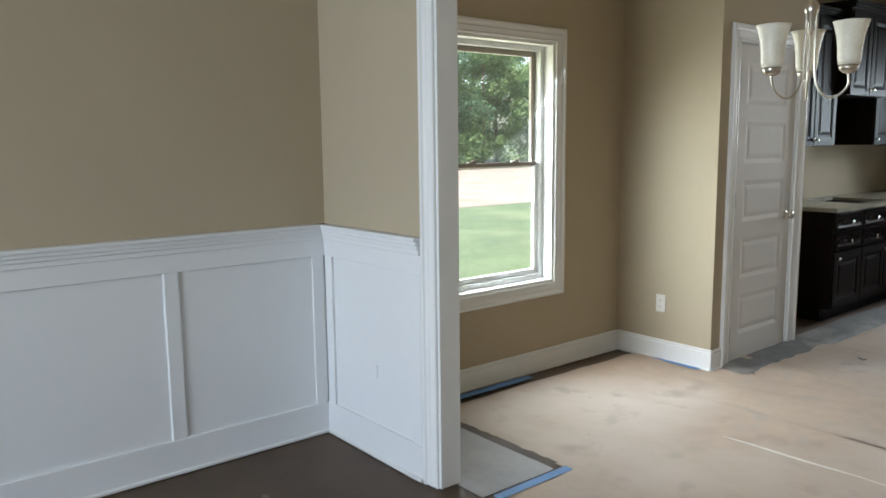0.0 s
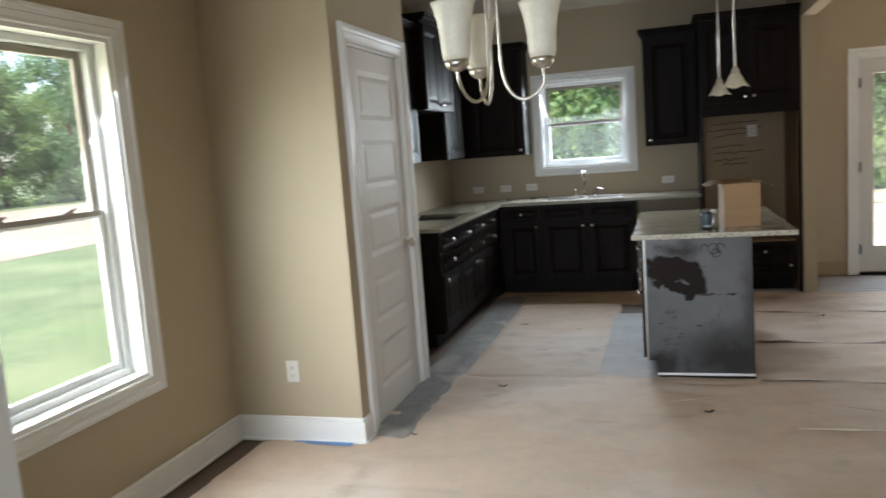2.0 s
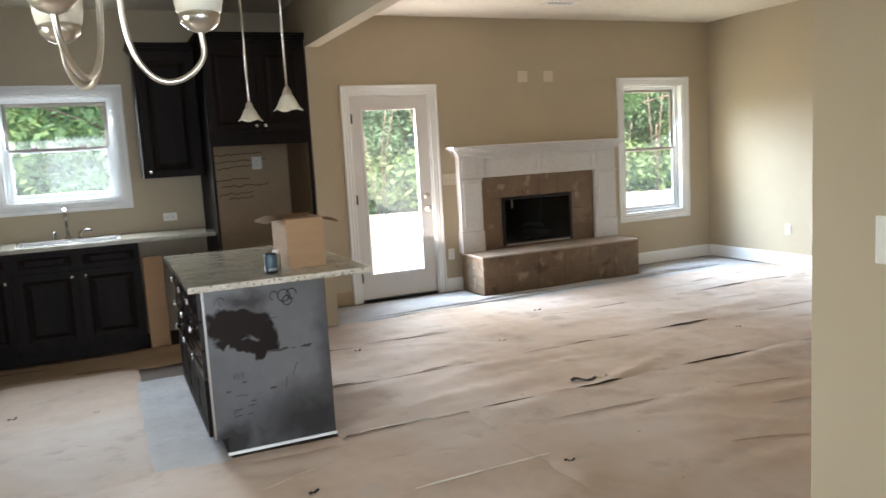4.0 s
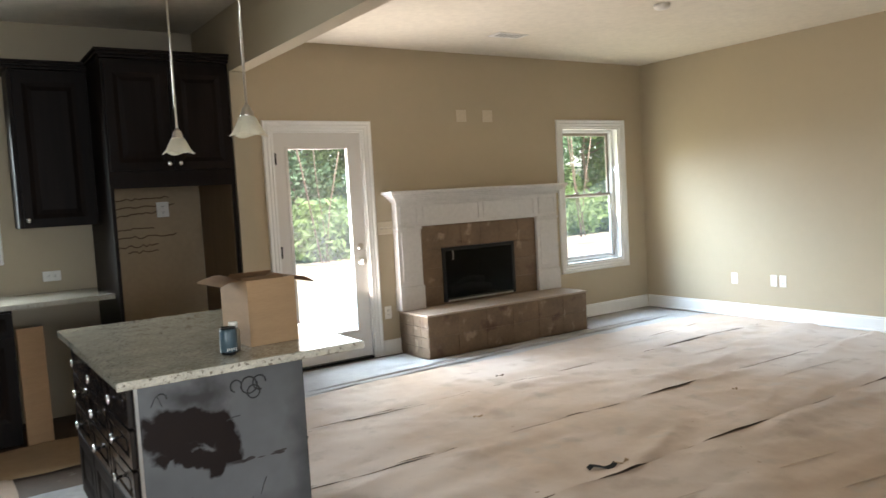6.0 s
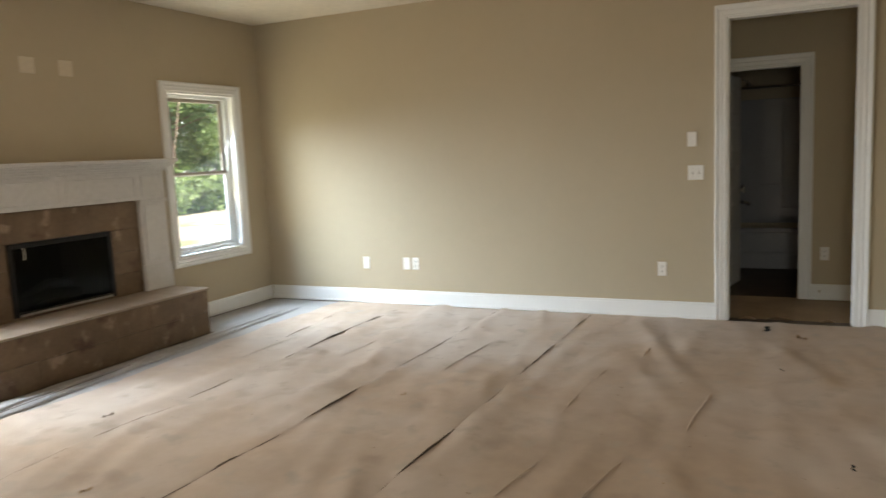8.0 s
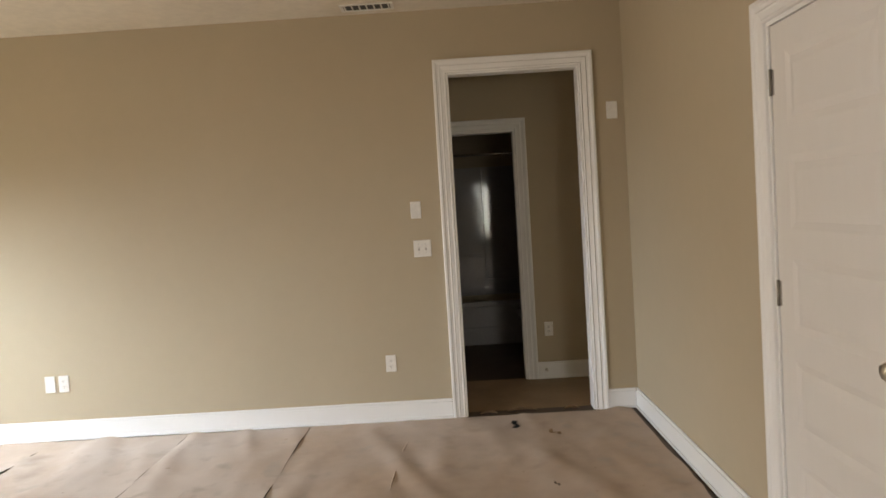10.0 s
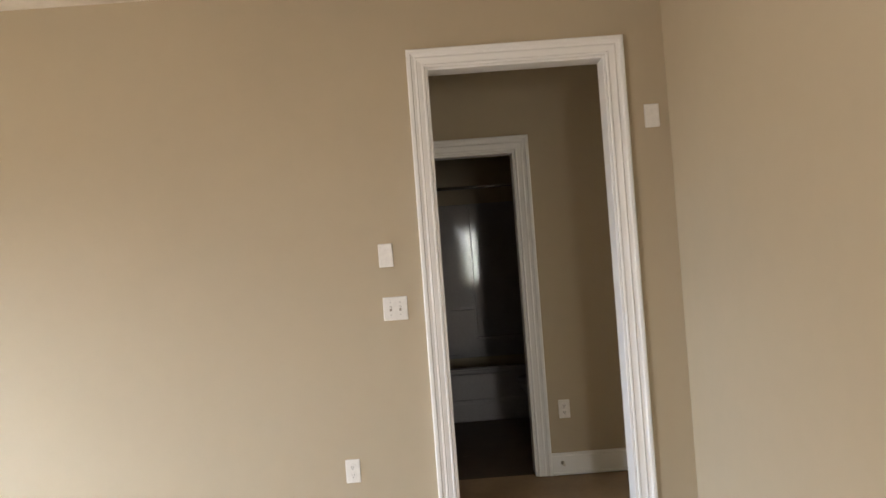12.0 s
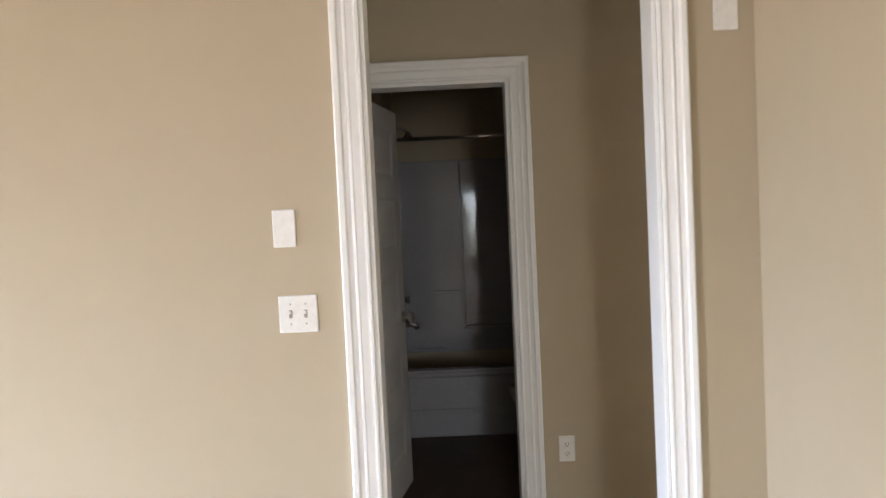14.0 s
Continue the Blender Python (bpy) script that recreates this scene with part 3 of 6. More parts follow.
bm = bmesh.new()
box(bm, XW - 0.15, XE + 0.12, -1.62, YN + 0.15, -0.15, -0.004)
solo("floor", bm, SLAB, "dark brown dusty floor under the building paper", "floor", kind="structure")
bm = bmesh.new()
box(bm, XE + 0.12, 8.11, 4.0, 7.72, -0.15, -0.004)
solo("floor_hall", bm, HALLF, "brown paper-covered hall floor", "floor", kind="structure")
bm = bmesh.new()
box(bm, 8.11, 10.54, 4.0, 7.72, -0.15, -0.004)
solo("floor_bath", bm, SLAB, "dark brown bathroom floor", "floor", kind="structure")

window("window_1", face(XW, 4.795, side="W"), 0.845, 0.55, 2.005)
window("window_2", face(-0.30, YN, side="N"), 0.875, 1.185, 2.055)
window("window_3", face(5.817, YN, side="N"), 0.858, 0.585, 2.045)

# baseboards
for nm, m, a, b in (
    ("baseboard_dinette_west", face(XW, 0, side="W"), YP + PT, PY - 0.001),
    ("baseboard_pantry", face(0, PY, side="N"), XW + 0.016, PX + 0.014),
    ("baseboard_pantry_east", face(PX, 0, side="W"), PY - 0.014, 6.39),
    ("baseboard_north_left", face(0, YN, side="N"), 2.147, 2.533),
    ("baseboard_north_mid", face(0, YN, side="N"), 3.546, 3.727),
    ("baseboard_north_right", face(0, YN, side="N"), 5.577, XE - 0.016),
    ("baseboard_east", face(XE, 0, side="E"), -YN + 0.016, -6.421),
    ("baseboard_east_south", face(XE, 0, side="E"), -5.372, -YS - 0.016),
    ("baseboard_south_right", face(0, YS, side="S"), -XE + 0.001, -4.884),
    ("baseboard_south_left", face(0, YS, side="S"), -3.856, -XB),
    ("baseboard_nook", face(XB, 0, side="E"), -YS, -YP - PT),
    ("baseboard_hall", face(8.053, 0, side="E"), -5.725, -4.21),
    ("baseboard_hall_north", face(8.053, 0, side="E"), -7.59, -6.62),
):
    baseboard(nm, m, a, b, material=CARDL if nm == "baseboard_north_left" else None)

# the opening between the front room and the dinette
t = thing("opening_trim", face(-0.42, YP, side="N"), "white cased opening between the wainscoted room and the dinette", "casing", kind="structure")
casing(t, 0, 1.705, 2.312, w=0.084)
for q in ((-0.002, 0.014, -0.003, PT + 0.003, 0, 2.312), (1.691, 1.707, -0.003, PT + 0.003, 0, 2.312), (0.014, 1.691, -0.003, PT + 0.003, 2.298, 2.313)):
    one("jamb_lining", TRIM, t, *q, bevel=0.002)
t2 = thing("opening_trim_back", face(1.285, YP + PT, side="S"), "white casing on the dinette side of the opening", "casing", kind="structure")
casing(t2, 0, 1.705, 2.312, w=0.088)

# the cased opening to the hall, and the bathroom door
t = thing("hall_opening", face(XE, 6.332, side="E"), "white cased tall opening to the hall", "casing", kind="structure")
casing(t, 0, 0.882, 2.322)
for q in ((0, 0.014, -0.003, 0.123, 0, 2.322), (0.868, 0.882, -0.003, 0.123, 0, 2.322), (0.014, 0.868, -0.003, 0.123, 2.308, 2.322)):
    one("jamb_lining", TRIM, t, *q, bevel=0.002)
t = thing("bath_door", face(8.053, 6.53, side="E"), "white five-panel bathroom door standing open inwards", "door", kind="structure")
casing(t, 0, 0.716, 2.018)
bm = bmesh.new()
for q in ((0, 0.016, -0.003, 0.123, 0, 2.018), (0.70, 0.716, -0.003, 0.123, 0, 2.018), (0.016, 0.70, -0.003, 0.123, 2.002, 2.018)):
    box(bm, *q, 0.002)
part("door_jamb", bm, TRIM, t)
bm = bmesh.new()
panel_slab(bm, 0, 0.68, 0.012, 1.998, -0.035, -0.0175, five_panels(0.68, 1.99, 0, 0.012))
first = len(bm.verts)
panel_slab(bm, 0, 0.68, 0.012, 1.998, -0.035, -0.0175, five_panels(0.68, 1.99, 0, 0.012))
bmesh.ops.rotate(bm, cent=(0.34, -0.0175, 0), matrix=Matrix.Rotation(math.pi, 3, "Z"), verts=list(bm.verts)[first:])
leaf = part("door_leaf", bm, DOORP, t, "white five-panel door leaf, open")
leaf.matrix_local = pose(0.022, 0.123, 0, 0, 0, 80) @ pose(0, 0.0, 0)
knob(leaf, 0.62, 0.915, -0.035)

inner_door("pantry_door", face(PX, 6.48, side="W"), 0.765, 2.012, 0.022, 0.672, "white five-panel pantry door, closed")
inner_door("closet_door", face(4.795, YS, side="S"), 0.85, 2.03, 0.022, 0.785, "white five-panel closet door, closed")


# the glazed back door
def back_door():
    t = thing("back_door", face(2.622, YN, side="N"), "white full-glass exterior door with flat casing, closed", "door", kind="structure")
    w, h = 0.835, 2.012
    casing(t, 0, w, h, w=0.08)
    bm = bmesh.new()
    for q in ((0, 0.016, 0, 0.15, 0, h), (w - 0.016, w, 0, 0.15, 0, h), (0.016, w - 0.016, 0, 0.15, h - 0.016, h)):
        box(bm, *q)
    part("door_jamb", bm, TRIM, t)
    one("threshold", BLACK, t, 0.016, w - 0.016, -0.01, 0.14, 0.0, 0.022, bevel=0.004, label="dark metal threshold")
    bm = bmesh.new()
    gx0, gx1, gz0, gz1 = 0.135, w - 0.145, 0.265, 1.862
    for q in ((0.018, gx0, 0.02, 0.064, 0.026, h - 0.018), (gx1, w - 0.018, 0.02, 0.064, 0.026, h - 0.018), (gx0, gx1, 0.02, 0.064, 0.026, gz0), (gx0, gx1, 0.02, 0.064, gz1, h - 0.018)):
        box(bm, *q)
    leaf = part("door_leaf", bm, DOORP, t, "white smooth door leaf")
    bm = bmesh.new()
    for q in ((gx0 - 0.022, gx0 + 0.006, 0.012, 0.03, gz0 - 0.022, gz1 + 0.022), (gx1 - 0.006, gx1 + 0.022, 0.012, 0.03, gz0 - 0.022, gz1 + 0.022), (gx0 + 0.006, gx1 - 0.006, 0.0125, 0.03, gz0 - 0.022, gz0 + 0.006), (gx0 + 0.006, gx1 - 0.006, 0.0125, 0.03, gz1 - 0.006, gz1 + 0.022)):
        box(bm, *q, 0.003)
    part("glazing_bead", bm, DOORP, leaf)
    g = one("pane", GLASS, leaf, gx0, gx1, 0.040, 0.045, gz0, gz1, label="clear door glass")
    g.visible_shadow = False
    knob(leaf, w - 0.07, 0.87, 0.02, r=0.028)
    bm = bmesh.new()
    lathe(bm, [(0.03, 0), (0.03, -0.012), (0.02, -0.018), (0.006, -0.02)], 18, (w - 0.075, 0.02, 1.0), "y")
    part("deadbolt", bm, NICKEL, leaf, "nickel deadbolt thumb turn")
    for z in (0.24, 1.01, 1.78):
        hinge(leaf, 0.024, z, 0.018, BLACK)


back_door()

# ---- wainscot ----
RAIL = 1.04


def wainscot(name, m, x0, x1, battens):
    t = thing(name, m, "white board-and-batten wainscot with a chair rail", "wainscot", kind="structure")
    one("backing_panel", WAINS, t, x0, x1, -0.008, -0.0005, 0, RAIL - 0.02)
    one("bottom_rail", WAINS, t, x0, x1, -0.022, -0.007, 0, 0.155, bevel=0.002)
    one("top_rail", WAINS, t, x0, x1, -0.021, -0.007, RAIL - 0.155, RAIL - 0.03, bevel=0.002)
    bm = bmesh.new()
    for z0, z1, d in ((RAIL - 0.075, RAIL - 0.052, 0.030), (RAIL - 0.052, RAIL - 0.034, 0.038), (RAIL - 0.034, RAIL - 0.016, 0.046), (RAIL - 0.016, RAIL, 0.055)):
        box(bm, x0, x1, -d, -0.0004, z0, z1, 0.003)
    part("chair_rail", bm, WAINS, t, "stepped chair rail moulding")
    bm = bmesh.new()
    box(bm, x0, x1, -0.034, -0.0215, 0, 0.018, 0.004)
    part("shoe_moulding", bm, TRIM, t)
    for b in battens:
        one("batten", WAINS, t, b, b + 0.062, -0.0205, -0.007, 0.154, RAIL - 0.154, bevel=0.002)


wainscot("wainscot_west", face(XW, 0, side="W"), -1.38, YP - 0.003, [YP - 0.085, 3.225, 2.41, 1.60, 0.80, 0.0, -0.8])
wainscot("wainscot_partition", face(0, YP, side="N"), XW + 0.012, -0.505, [XW + 0.024, -0.570])
wainscot("wainscot_partition_right", face(0, YP, side="N"), 1.392, 3.29, [1.40, 2.2, 3.0])
bm = bmesh.new()
box(bm, -0.016, 0.016, -0.012, -0.008, -0.03, 0.03, 0.002)
tt = thing("plugged_outlet", face(-0.86, YP, 0.40, "N"), "faint painted outlet opening in the wainscot panel", "outlet")
part("cover", bm, WAINS, tt)


# ---- paper on the floor ----
def sheet(name, x0, x1, y0, y1, z, material, label, seed, amp=0.004, step=0.035, curl=0.0, skew=0.0, skew0=0.0):
    """A paper sheet with creases, lying on the floor, a little uneven at its edges."""
    rnd = random.Random(seed)
    nx, ny = max(2, int((x1 - x0) / step)), max(2, int((y1 - y0) / step))
    bm = bmesh.new()
    rows = []
    ph = [rnd.uniform(0, 30) for _ in range(4)]
    for j in range(ny + 1):
        row = []
        for i in range(nx + 1):
            x, y = x0 + (x1 - x0) * i / nx, y0 + (y1 - y0) * j / ny
            e = 0.0
            if j in (0, ny):
                edge = round(y1 if j else y0, 1) * 3.7
                e = 0.017 * noise.noise(Vector((x * 1.7, edge, 0))) + 0.004 * noise.noise(Vector((x * 9, edge, 0))) + (skew if j else skew0) * (i / nx - 0.5)
            ex = 0.015 * noise.noise(Vector((ph[1], y * 2, i))) if i in (0, nx) else 0
            h = amp * max(0, noise.noise(Vector((x * 1.3 + ph[2], y * 5, seed)))) * 1.8
            h += amp * 0.6 * abs(noise.noise(Vector((x * 4, y * 2.2 + ph[3], seed * 2.0))))
            u, w = x * 0.94 + y * 0.34, y * 0.94 - x * 0.34
            h += amp * 1.9 * max(0, noise.noise(Vector((u * 0.9, w * 6.5, seed * 0.7)))) ** 1.2
            c = noise.noise(Vector((x * 0.9 + y * 1.7 + ph[1], y * 0.9 - x * 0.5, seed * 1.3)))
            h += amp * 0.6 * max(0, 1 - abs(c) * 14)
            if j in (0, ny) and curl:
                h += curl * max(0, noise.noise(Vector((x * 2.6 + ph[0], seed * 3.1, 0))) - 0.05) * 3
            if (i in (0, nx)) or (j in (0, ny) and not curl):
                h = 0.001 - z
            row.append(bm.verts.new((x + ex, y + e, z + h)))
        rows.append(row)
    for a, b in zip(rows, rows[1:]):
        for k in range(nx):
            f = bm.faces.new((a[k], a[k + 1], b[k + 1], b[k]))
            f.smooth = True
    return solo(name, bm, material, label, "floor paper")


KL = "tan kraft building paper laid over the floor, creased and dusty"
for k, (x0, x1, y0, y1, z, c) in enumerate((
        (1.39, 7.03, 9.134, 9.90, 0.004, 0.002), (1.39, 7.02, 8.233, 9.131, 0.005, 0.003), (1.39, 7.03, 7.399, 8.231, 0.004, 0.003),
        (2.10, 7.04, 5.22, 7.397, 0.004, 0.002), (-1.14, 2.13, 5.79, 7.452, 0.004, 0.006))):
    sheet("floor_paper", x0, x1, y0, y1, z, KRAFT, KL, k + 1, curl=c, amp=0.012, skew=-0.05 if y1 == 8.231 else 0.0, skew0=-0.05 if y0 == 8.233 else 0.0)
sheet("floor_paper", 1.39, 7.0, 9.885, 10.24, 0.003, PALEP, "pale grey paper strip along the hearth and back wall", 7, curl=0.003)
sheet("floor_paper", 2.16, 3.70, 10.25, 10.70, 0.002, PALEP, "pale grey dusty paper before the back door", 17)
sheet("floor_paper", 5.63, 7.0, 10.25, 10.72, 0.002, PALEP, "pale grey dusty paper in the corner by the back window", 18)
sheet("floor_paper", -1.14, 2.03, 4.56, 5.83, 0.013, KRAFT, KL, 8, amp=0.005)
sheet("floor_paper", 0.94, 2.03, 4.16, 4.59, 0.007, KRAFT, KL, 9, amp=0.006)
sheet("floor_paper", -0.36, 0.52, 7.40, 9.55, 0.011, KRAFT, KL, 10, amp=0.006)
sheet("floor_paper", 0.52, 1.40, 7.30, 7.46, 0.009, KRAFT, KL, 19)
sheet("floor_paper", -0.66, 1.20, 9.50, 10.08, 0.005, KRAFTD, "brown torn kraft paper before the sink cabinets", 11, amp=0.008, curl=0.01)
sheet("floor_paper", -0.64, -0.36, 6.36, 9.9, 0.0165, GREYD, "dark grey dusty paper runner along the cabinets and pantry", 12)
sheet("floor_paper", 0.47, 0.86, 7.41, 9.15, 0.015, GREYP, "grey dusty paper beside the island", 13)
sheet("floor_paper", -0.88, -0.24, 4.10, 4.52, 0.003, PALEP, "pale grey paper patch at the opening", 14)
sheet("floor_paper", -0.20, 0.93, 4.16, 4.60, 0.007, KRAFT, KL, 15)
for k, (x0, x1, y0, y1, rz) in enumerate(((-0.21, -0.165, 4.12, 4.55, -4), (-0.95, -0.62, 6.225, 6.262, 0), (-1.22, -1.17, 4.75, 5.35, 1))):
    bm = bmesh.new()
    box(bm, x0, x1, y0, y1, 0.013, 0.0145)
    solo("tape_strip", bm, TAPE, "blue painter's tape strip holding the floor paper", "tape")


# ---- outdoors ----
def ground_grid(name, x0, x1, y0, y1, z, material, label, n=40, amp=0.05, kind="structure"):
    bm = bmesh.new()
    vs = [[bm.verts.new((x0 + (x1 - x0) * i / n, y0 + (y1 - y0) * j / n, z + amp * noise.noise(Vector((i * 0.35, j * 0.35, x0))))) for i in range(n + 1)] for j in range(n + 1)]
    for a, b in zip(vs, vs[1:]):
        for k in range(n):
            bm.faces.new((a[k], a[k + 1], b[k + 1], b[k])).smooth = True
    return solo(name, bm, material, label, "ground", kind=kind)


ground_grid("ground", -900, 900, -900, 900, -0.55, GRASS, "green lawn and rough grass around the house", n=60, amp=0.0)
ground_grid("sandy_yard", -6, 40, 10.98, 27.5, -0.535, SAND, "pale sandy bare ground behind the house", amp=0.03)
ground_grid("sandy_track", -44, -15.5, -20, 110, -0.535, TRACK, "broad pale sandy track across the lawn", amp=0.03)
bm = bmesh.new()
box(bm, 1.9, 4.4, YN + 0.155, 12.6, -0.5, -0.06, 0.01)
solo("porch_slab", bm, CONC, "plain concrete slab outside the back door", "slab", kind="structure")


def leaf_cloud(bm, centre, size, count, rnd, leaf=0.10):
    for _ in range(count):
        d = Vector((rnd.gauss(0, 1), rnd.gauss(0, 1), rnd.gauss(0, 1))).normalized() * rnd.uniform(0.45, 1.0)
        c = Vector(centre) + Vector((d.x * size[0], d.y * size[1], d.z * size[2]))
        n = (d + Vector((rnd.uniform(-1, 1), rnd.uniform(-1, 1), rnd.uniform(-0.3, 1)))).normalized()
        u = n.orthogonal().normalized()
        v = n.cross(u)
        a = rnd.uniform(0, 6.28)
        p, q = u * math.cos(a) + v * math.sin(a), v * math.cos(a) - u * math.sin(a)
        s = leaf * rnd.uniform(0.6, 1.5)
        bm.faces.new([bm.verts.new(c + w) for w in (-p * s, -q * s * 0.5 + n * s * 0.15, p * s, q * s * 0.5 + n * s * 0.15)])


def make_tree(name, seed, h, crown, material, leaf=0.16, clumps=44, per=150, low=0.18):
    rnd = random.Random(seed)
    t = thing(name, Matrix(), "broad green leafy tree at the edge of the yard", "tree", "trees at the wood's edge")
    bm = bmesh.new()
    pts = [(rnd.uniform(-0.2, 0.2) * k / 6, rnd.uniform(-0.2, 0.2) * k / 6, h * 0.9 * k / 6) for k in range(7)]
    for k in range(6):
        a, b = pts[k], pts[k + 1]
        r0, r1 = h * 0.018 * (1 - k / 7), h * 0.018 * (1 - (k + 1) / 7)
        rings = [[bm.verts.new((p[0] + r * math.cos(j * math.pi / 4), p[1] + r * math.sin(j * math.pi / 4), p[2])) for j in range(8)] for p, r in ((a, r0), (b, r1))]
        for j in range(8):
            bm.faces.new((rings[0][j], rings[0][(j + 1) % 8], rings[1][(j + 1) % 8], rings[1][j]))
    cb = bmesh.new()
    lb = bm
    for k in range(clumps):
        z = h * (low + (1 - low) * rnd.random())
        f = (z / h - low) / (1 - low)
        r = crown * (0.55 + 0.45 * math.sin(math.pi * min(1, f * 0.9 + 0.1))) * rnd.uniform(0.25, 1.0)
        a = rnd.uniform(0, 6.28)
        c = (r * math.cos(a), r * math.sin(a), z)
        leaf_cloud(cb, c, (crown * 0.34, crown * 0.34, crown * 0.24), per, rnd, leaf)
        if k % 4 == 0:
            tube(lb, [(0, 0, z * 0.8), (c[0] * 0.5, c[1] * 0.5, z * 0.92), c], h * 0.004, 5)
    part("trunk", bm, BARK, t)
    part("crown", cb, material, t, "ragged crown of small leaves")
    return t


trees = [make_tree("tree", 3, 9.5, 3.0, LEAF, leaf=0.10, per=300), make_tree("tree", 5, 12, 3.4, LEAFD, leaf=0.11, per=300, low=0.1), make_tree("tree", 9, 7.5, 2.8, LEAFL, low=0.05, leaf=0.085, per=320)]
rnd = random.Random(77)
spots = []
for k in range(17):
    spots.append((-10 + k * 3.1 + rnd.uniform(-0.8, 0.8), 29.0 + rnd.uniform(-0.8, 2.5)))
for k in range(14):
    spots.append((-12 + k * 4.0 + rnd.uniform(-1, 1), 35 + rnd.uniform(-1, 3)))
for k in range(19):
    spots.append((-52 + rnd.uniform(-2.5, 1.5), 8 + k * 4.4 + rnd.uniform(-1.2, 1.2)))
for k in range(14):
    spots.append((-60 + rnd.uniform(-2, 1.5), 10 + k * 6.2 + rnd.uniform(-1.2, 1.2)))
spots += [(0.6, 17.5), (-2.6, 19.0), (2.2, 21.5)]
for k, (x, y) in enumerate(spots):
    s = rnd.uniform(0.8, 1.15) * (1.45 if x < -45 else 1.0)
    m = pose(x, y, -0.6, 0, 0, rnd.uniform(0, 360)) @ Matrix.Diagonal((s, s, s * rnd.uniform(0.9, 1.1), 1))
    if k < 3:
        trees[k].matrix_world = m
    else:
        copy_thing(trees[2 if y < 23 else k % 3], m).scale = (s, s, s)


def undergrowth(name, x0, x1, y0, y1, count, seed, leaf=0.13, material=None):
    r2 = random.Random(seed)
    bm = bmesh.new()
    for _ in range(count):
        leaf_cloud(bm, (r2.uniform(x0, x1), r2.uniform(y0, y1), -0.4 + r2.uniform(0.1, 2.4 if y0 < 20 else 1.6)), (0.8, 0.8, 0.55), 50, r2, leaf)
    solo(name, bm, material or LEAFL, "rough green undergrowth at the foot of the trees", "bushes", kind="stuff")


for k in range(9):
    bm = bmesh.new()
    r2 = random.Random(300 + k)
    for _ in range(3):
        a, l = r2.uniform(-0.5, 0.5), r2.uniform(2.5, 6.5)
        tube(bm, [(r2.uniform(-0.2, 0.2), 0, 0), (a * l * 0.2, 0.1, l * 0.5), (a * l * 0.45, 0, l)], r2.uniform(0.012, 0.026), 5)
    solo("sapling", bm, BARK, "thin bare saplings before the wood", "sapling", m=pose(3.5 + 2.3 * k + r2.uniform(-0.8, 0.8), 26.6 + r2.uniform(-0.4, 0.4), -0.55))
undergrowth("undergrowth", -12, 42, 27.0, 29, 420, 5)
undergrowth("undergrowth", -5.5, 1.4, 16.0, 18.5, 480, 8, 0.075, LEAF)
undergrowth("undergrowth", -51, -48.5, 5, 92, 520, 6)


# ---- plates on the walls ----
W, D = 0.070, 0.118
plate("wall_outlet", face(-0.94, PY, 0.373, "N"), W, "white duplex outlet low on the beige pantry wall", outlet=1)
for y, kind in ((9.604, 1), (9.165, 0), (9.07, 1)):
    plate("wall_outlet", face(XE, y, 0.389, "E"), W, "white outlet plate low on the long beige living room wall", outlet=kind)
plate("wall_outlet", face(XE, 6.823, 0.397, "E"), W, "white duplex outlet beside the tall hall opening", outlet=1)
plate("thermostat_plate", face(XE, 6.589, 1.426, "E"), W, "blank white plate above the light switches")
plate("light_switch", face(XE, 6.560, 1.166, "E"), D, "white double toggle switch plate beside the hall opening", toggles=2)
plate("chime_plate", face(XE, 5.245, 2.009, "E"), W * 1.05, "blank white plate high beside the hall opening")
plate("wall_outlet", face(8.053, 5.625, 0.402, "E"), W, "white duplex outlet in the hall by the bathroom door", outlet=1)
plate("light_switch", face(XB, 4.925, 1.165, "E"), D, "white toggle switch plate on the wall end by the dinette", toggles=2)
plate("wall_outlet", face(3.61, YN, 0.383, "N"), W, "white outlet between the back door and the hearth", outlet=1)
plate("light_switch", face(3.638, YN, 1.145, "N"), 0.165, "beige triple switch plate between the back door and the mantel", toggles=3, material=PLATEB)
for x in (4.537, 4.851):
    plate("wall_outlet", face(x, YN, 2.153, "N"), D, "beige plate high above the mantel for a television", outlet=0, material=PLATEB)
for x in (-1.003, -0.704, -0.428, 0.939):
    plate("wall_outlet", face(x, YN, 1.0, "N"), W, "white horizontal outlet plate above the kitchen counter", outlet=1, sideways=True)
plate("wall_outlet", face(1.72, YN - 0.012, 1.42, "N"), D * 0.75, "pale outlet box in the empty refrigerator space", outlet=1)
bm = bmesh.new()
lathe(bm, [(0.012, -0.015), (0.012, -0.02), (0.004, -0.022), (0.004, -0.05), (0.008, -0.052), (0.008, -0.065)], 12, (0, 0, 0), "y")
solo("door_stop", bm, NICKEL, "small nickel door stop on the hall baseboard", "door stop", m=face(8.053, 5.66, 0.075, "E"))


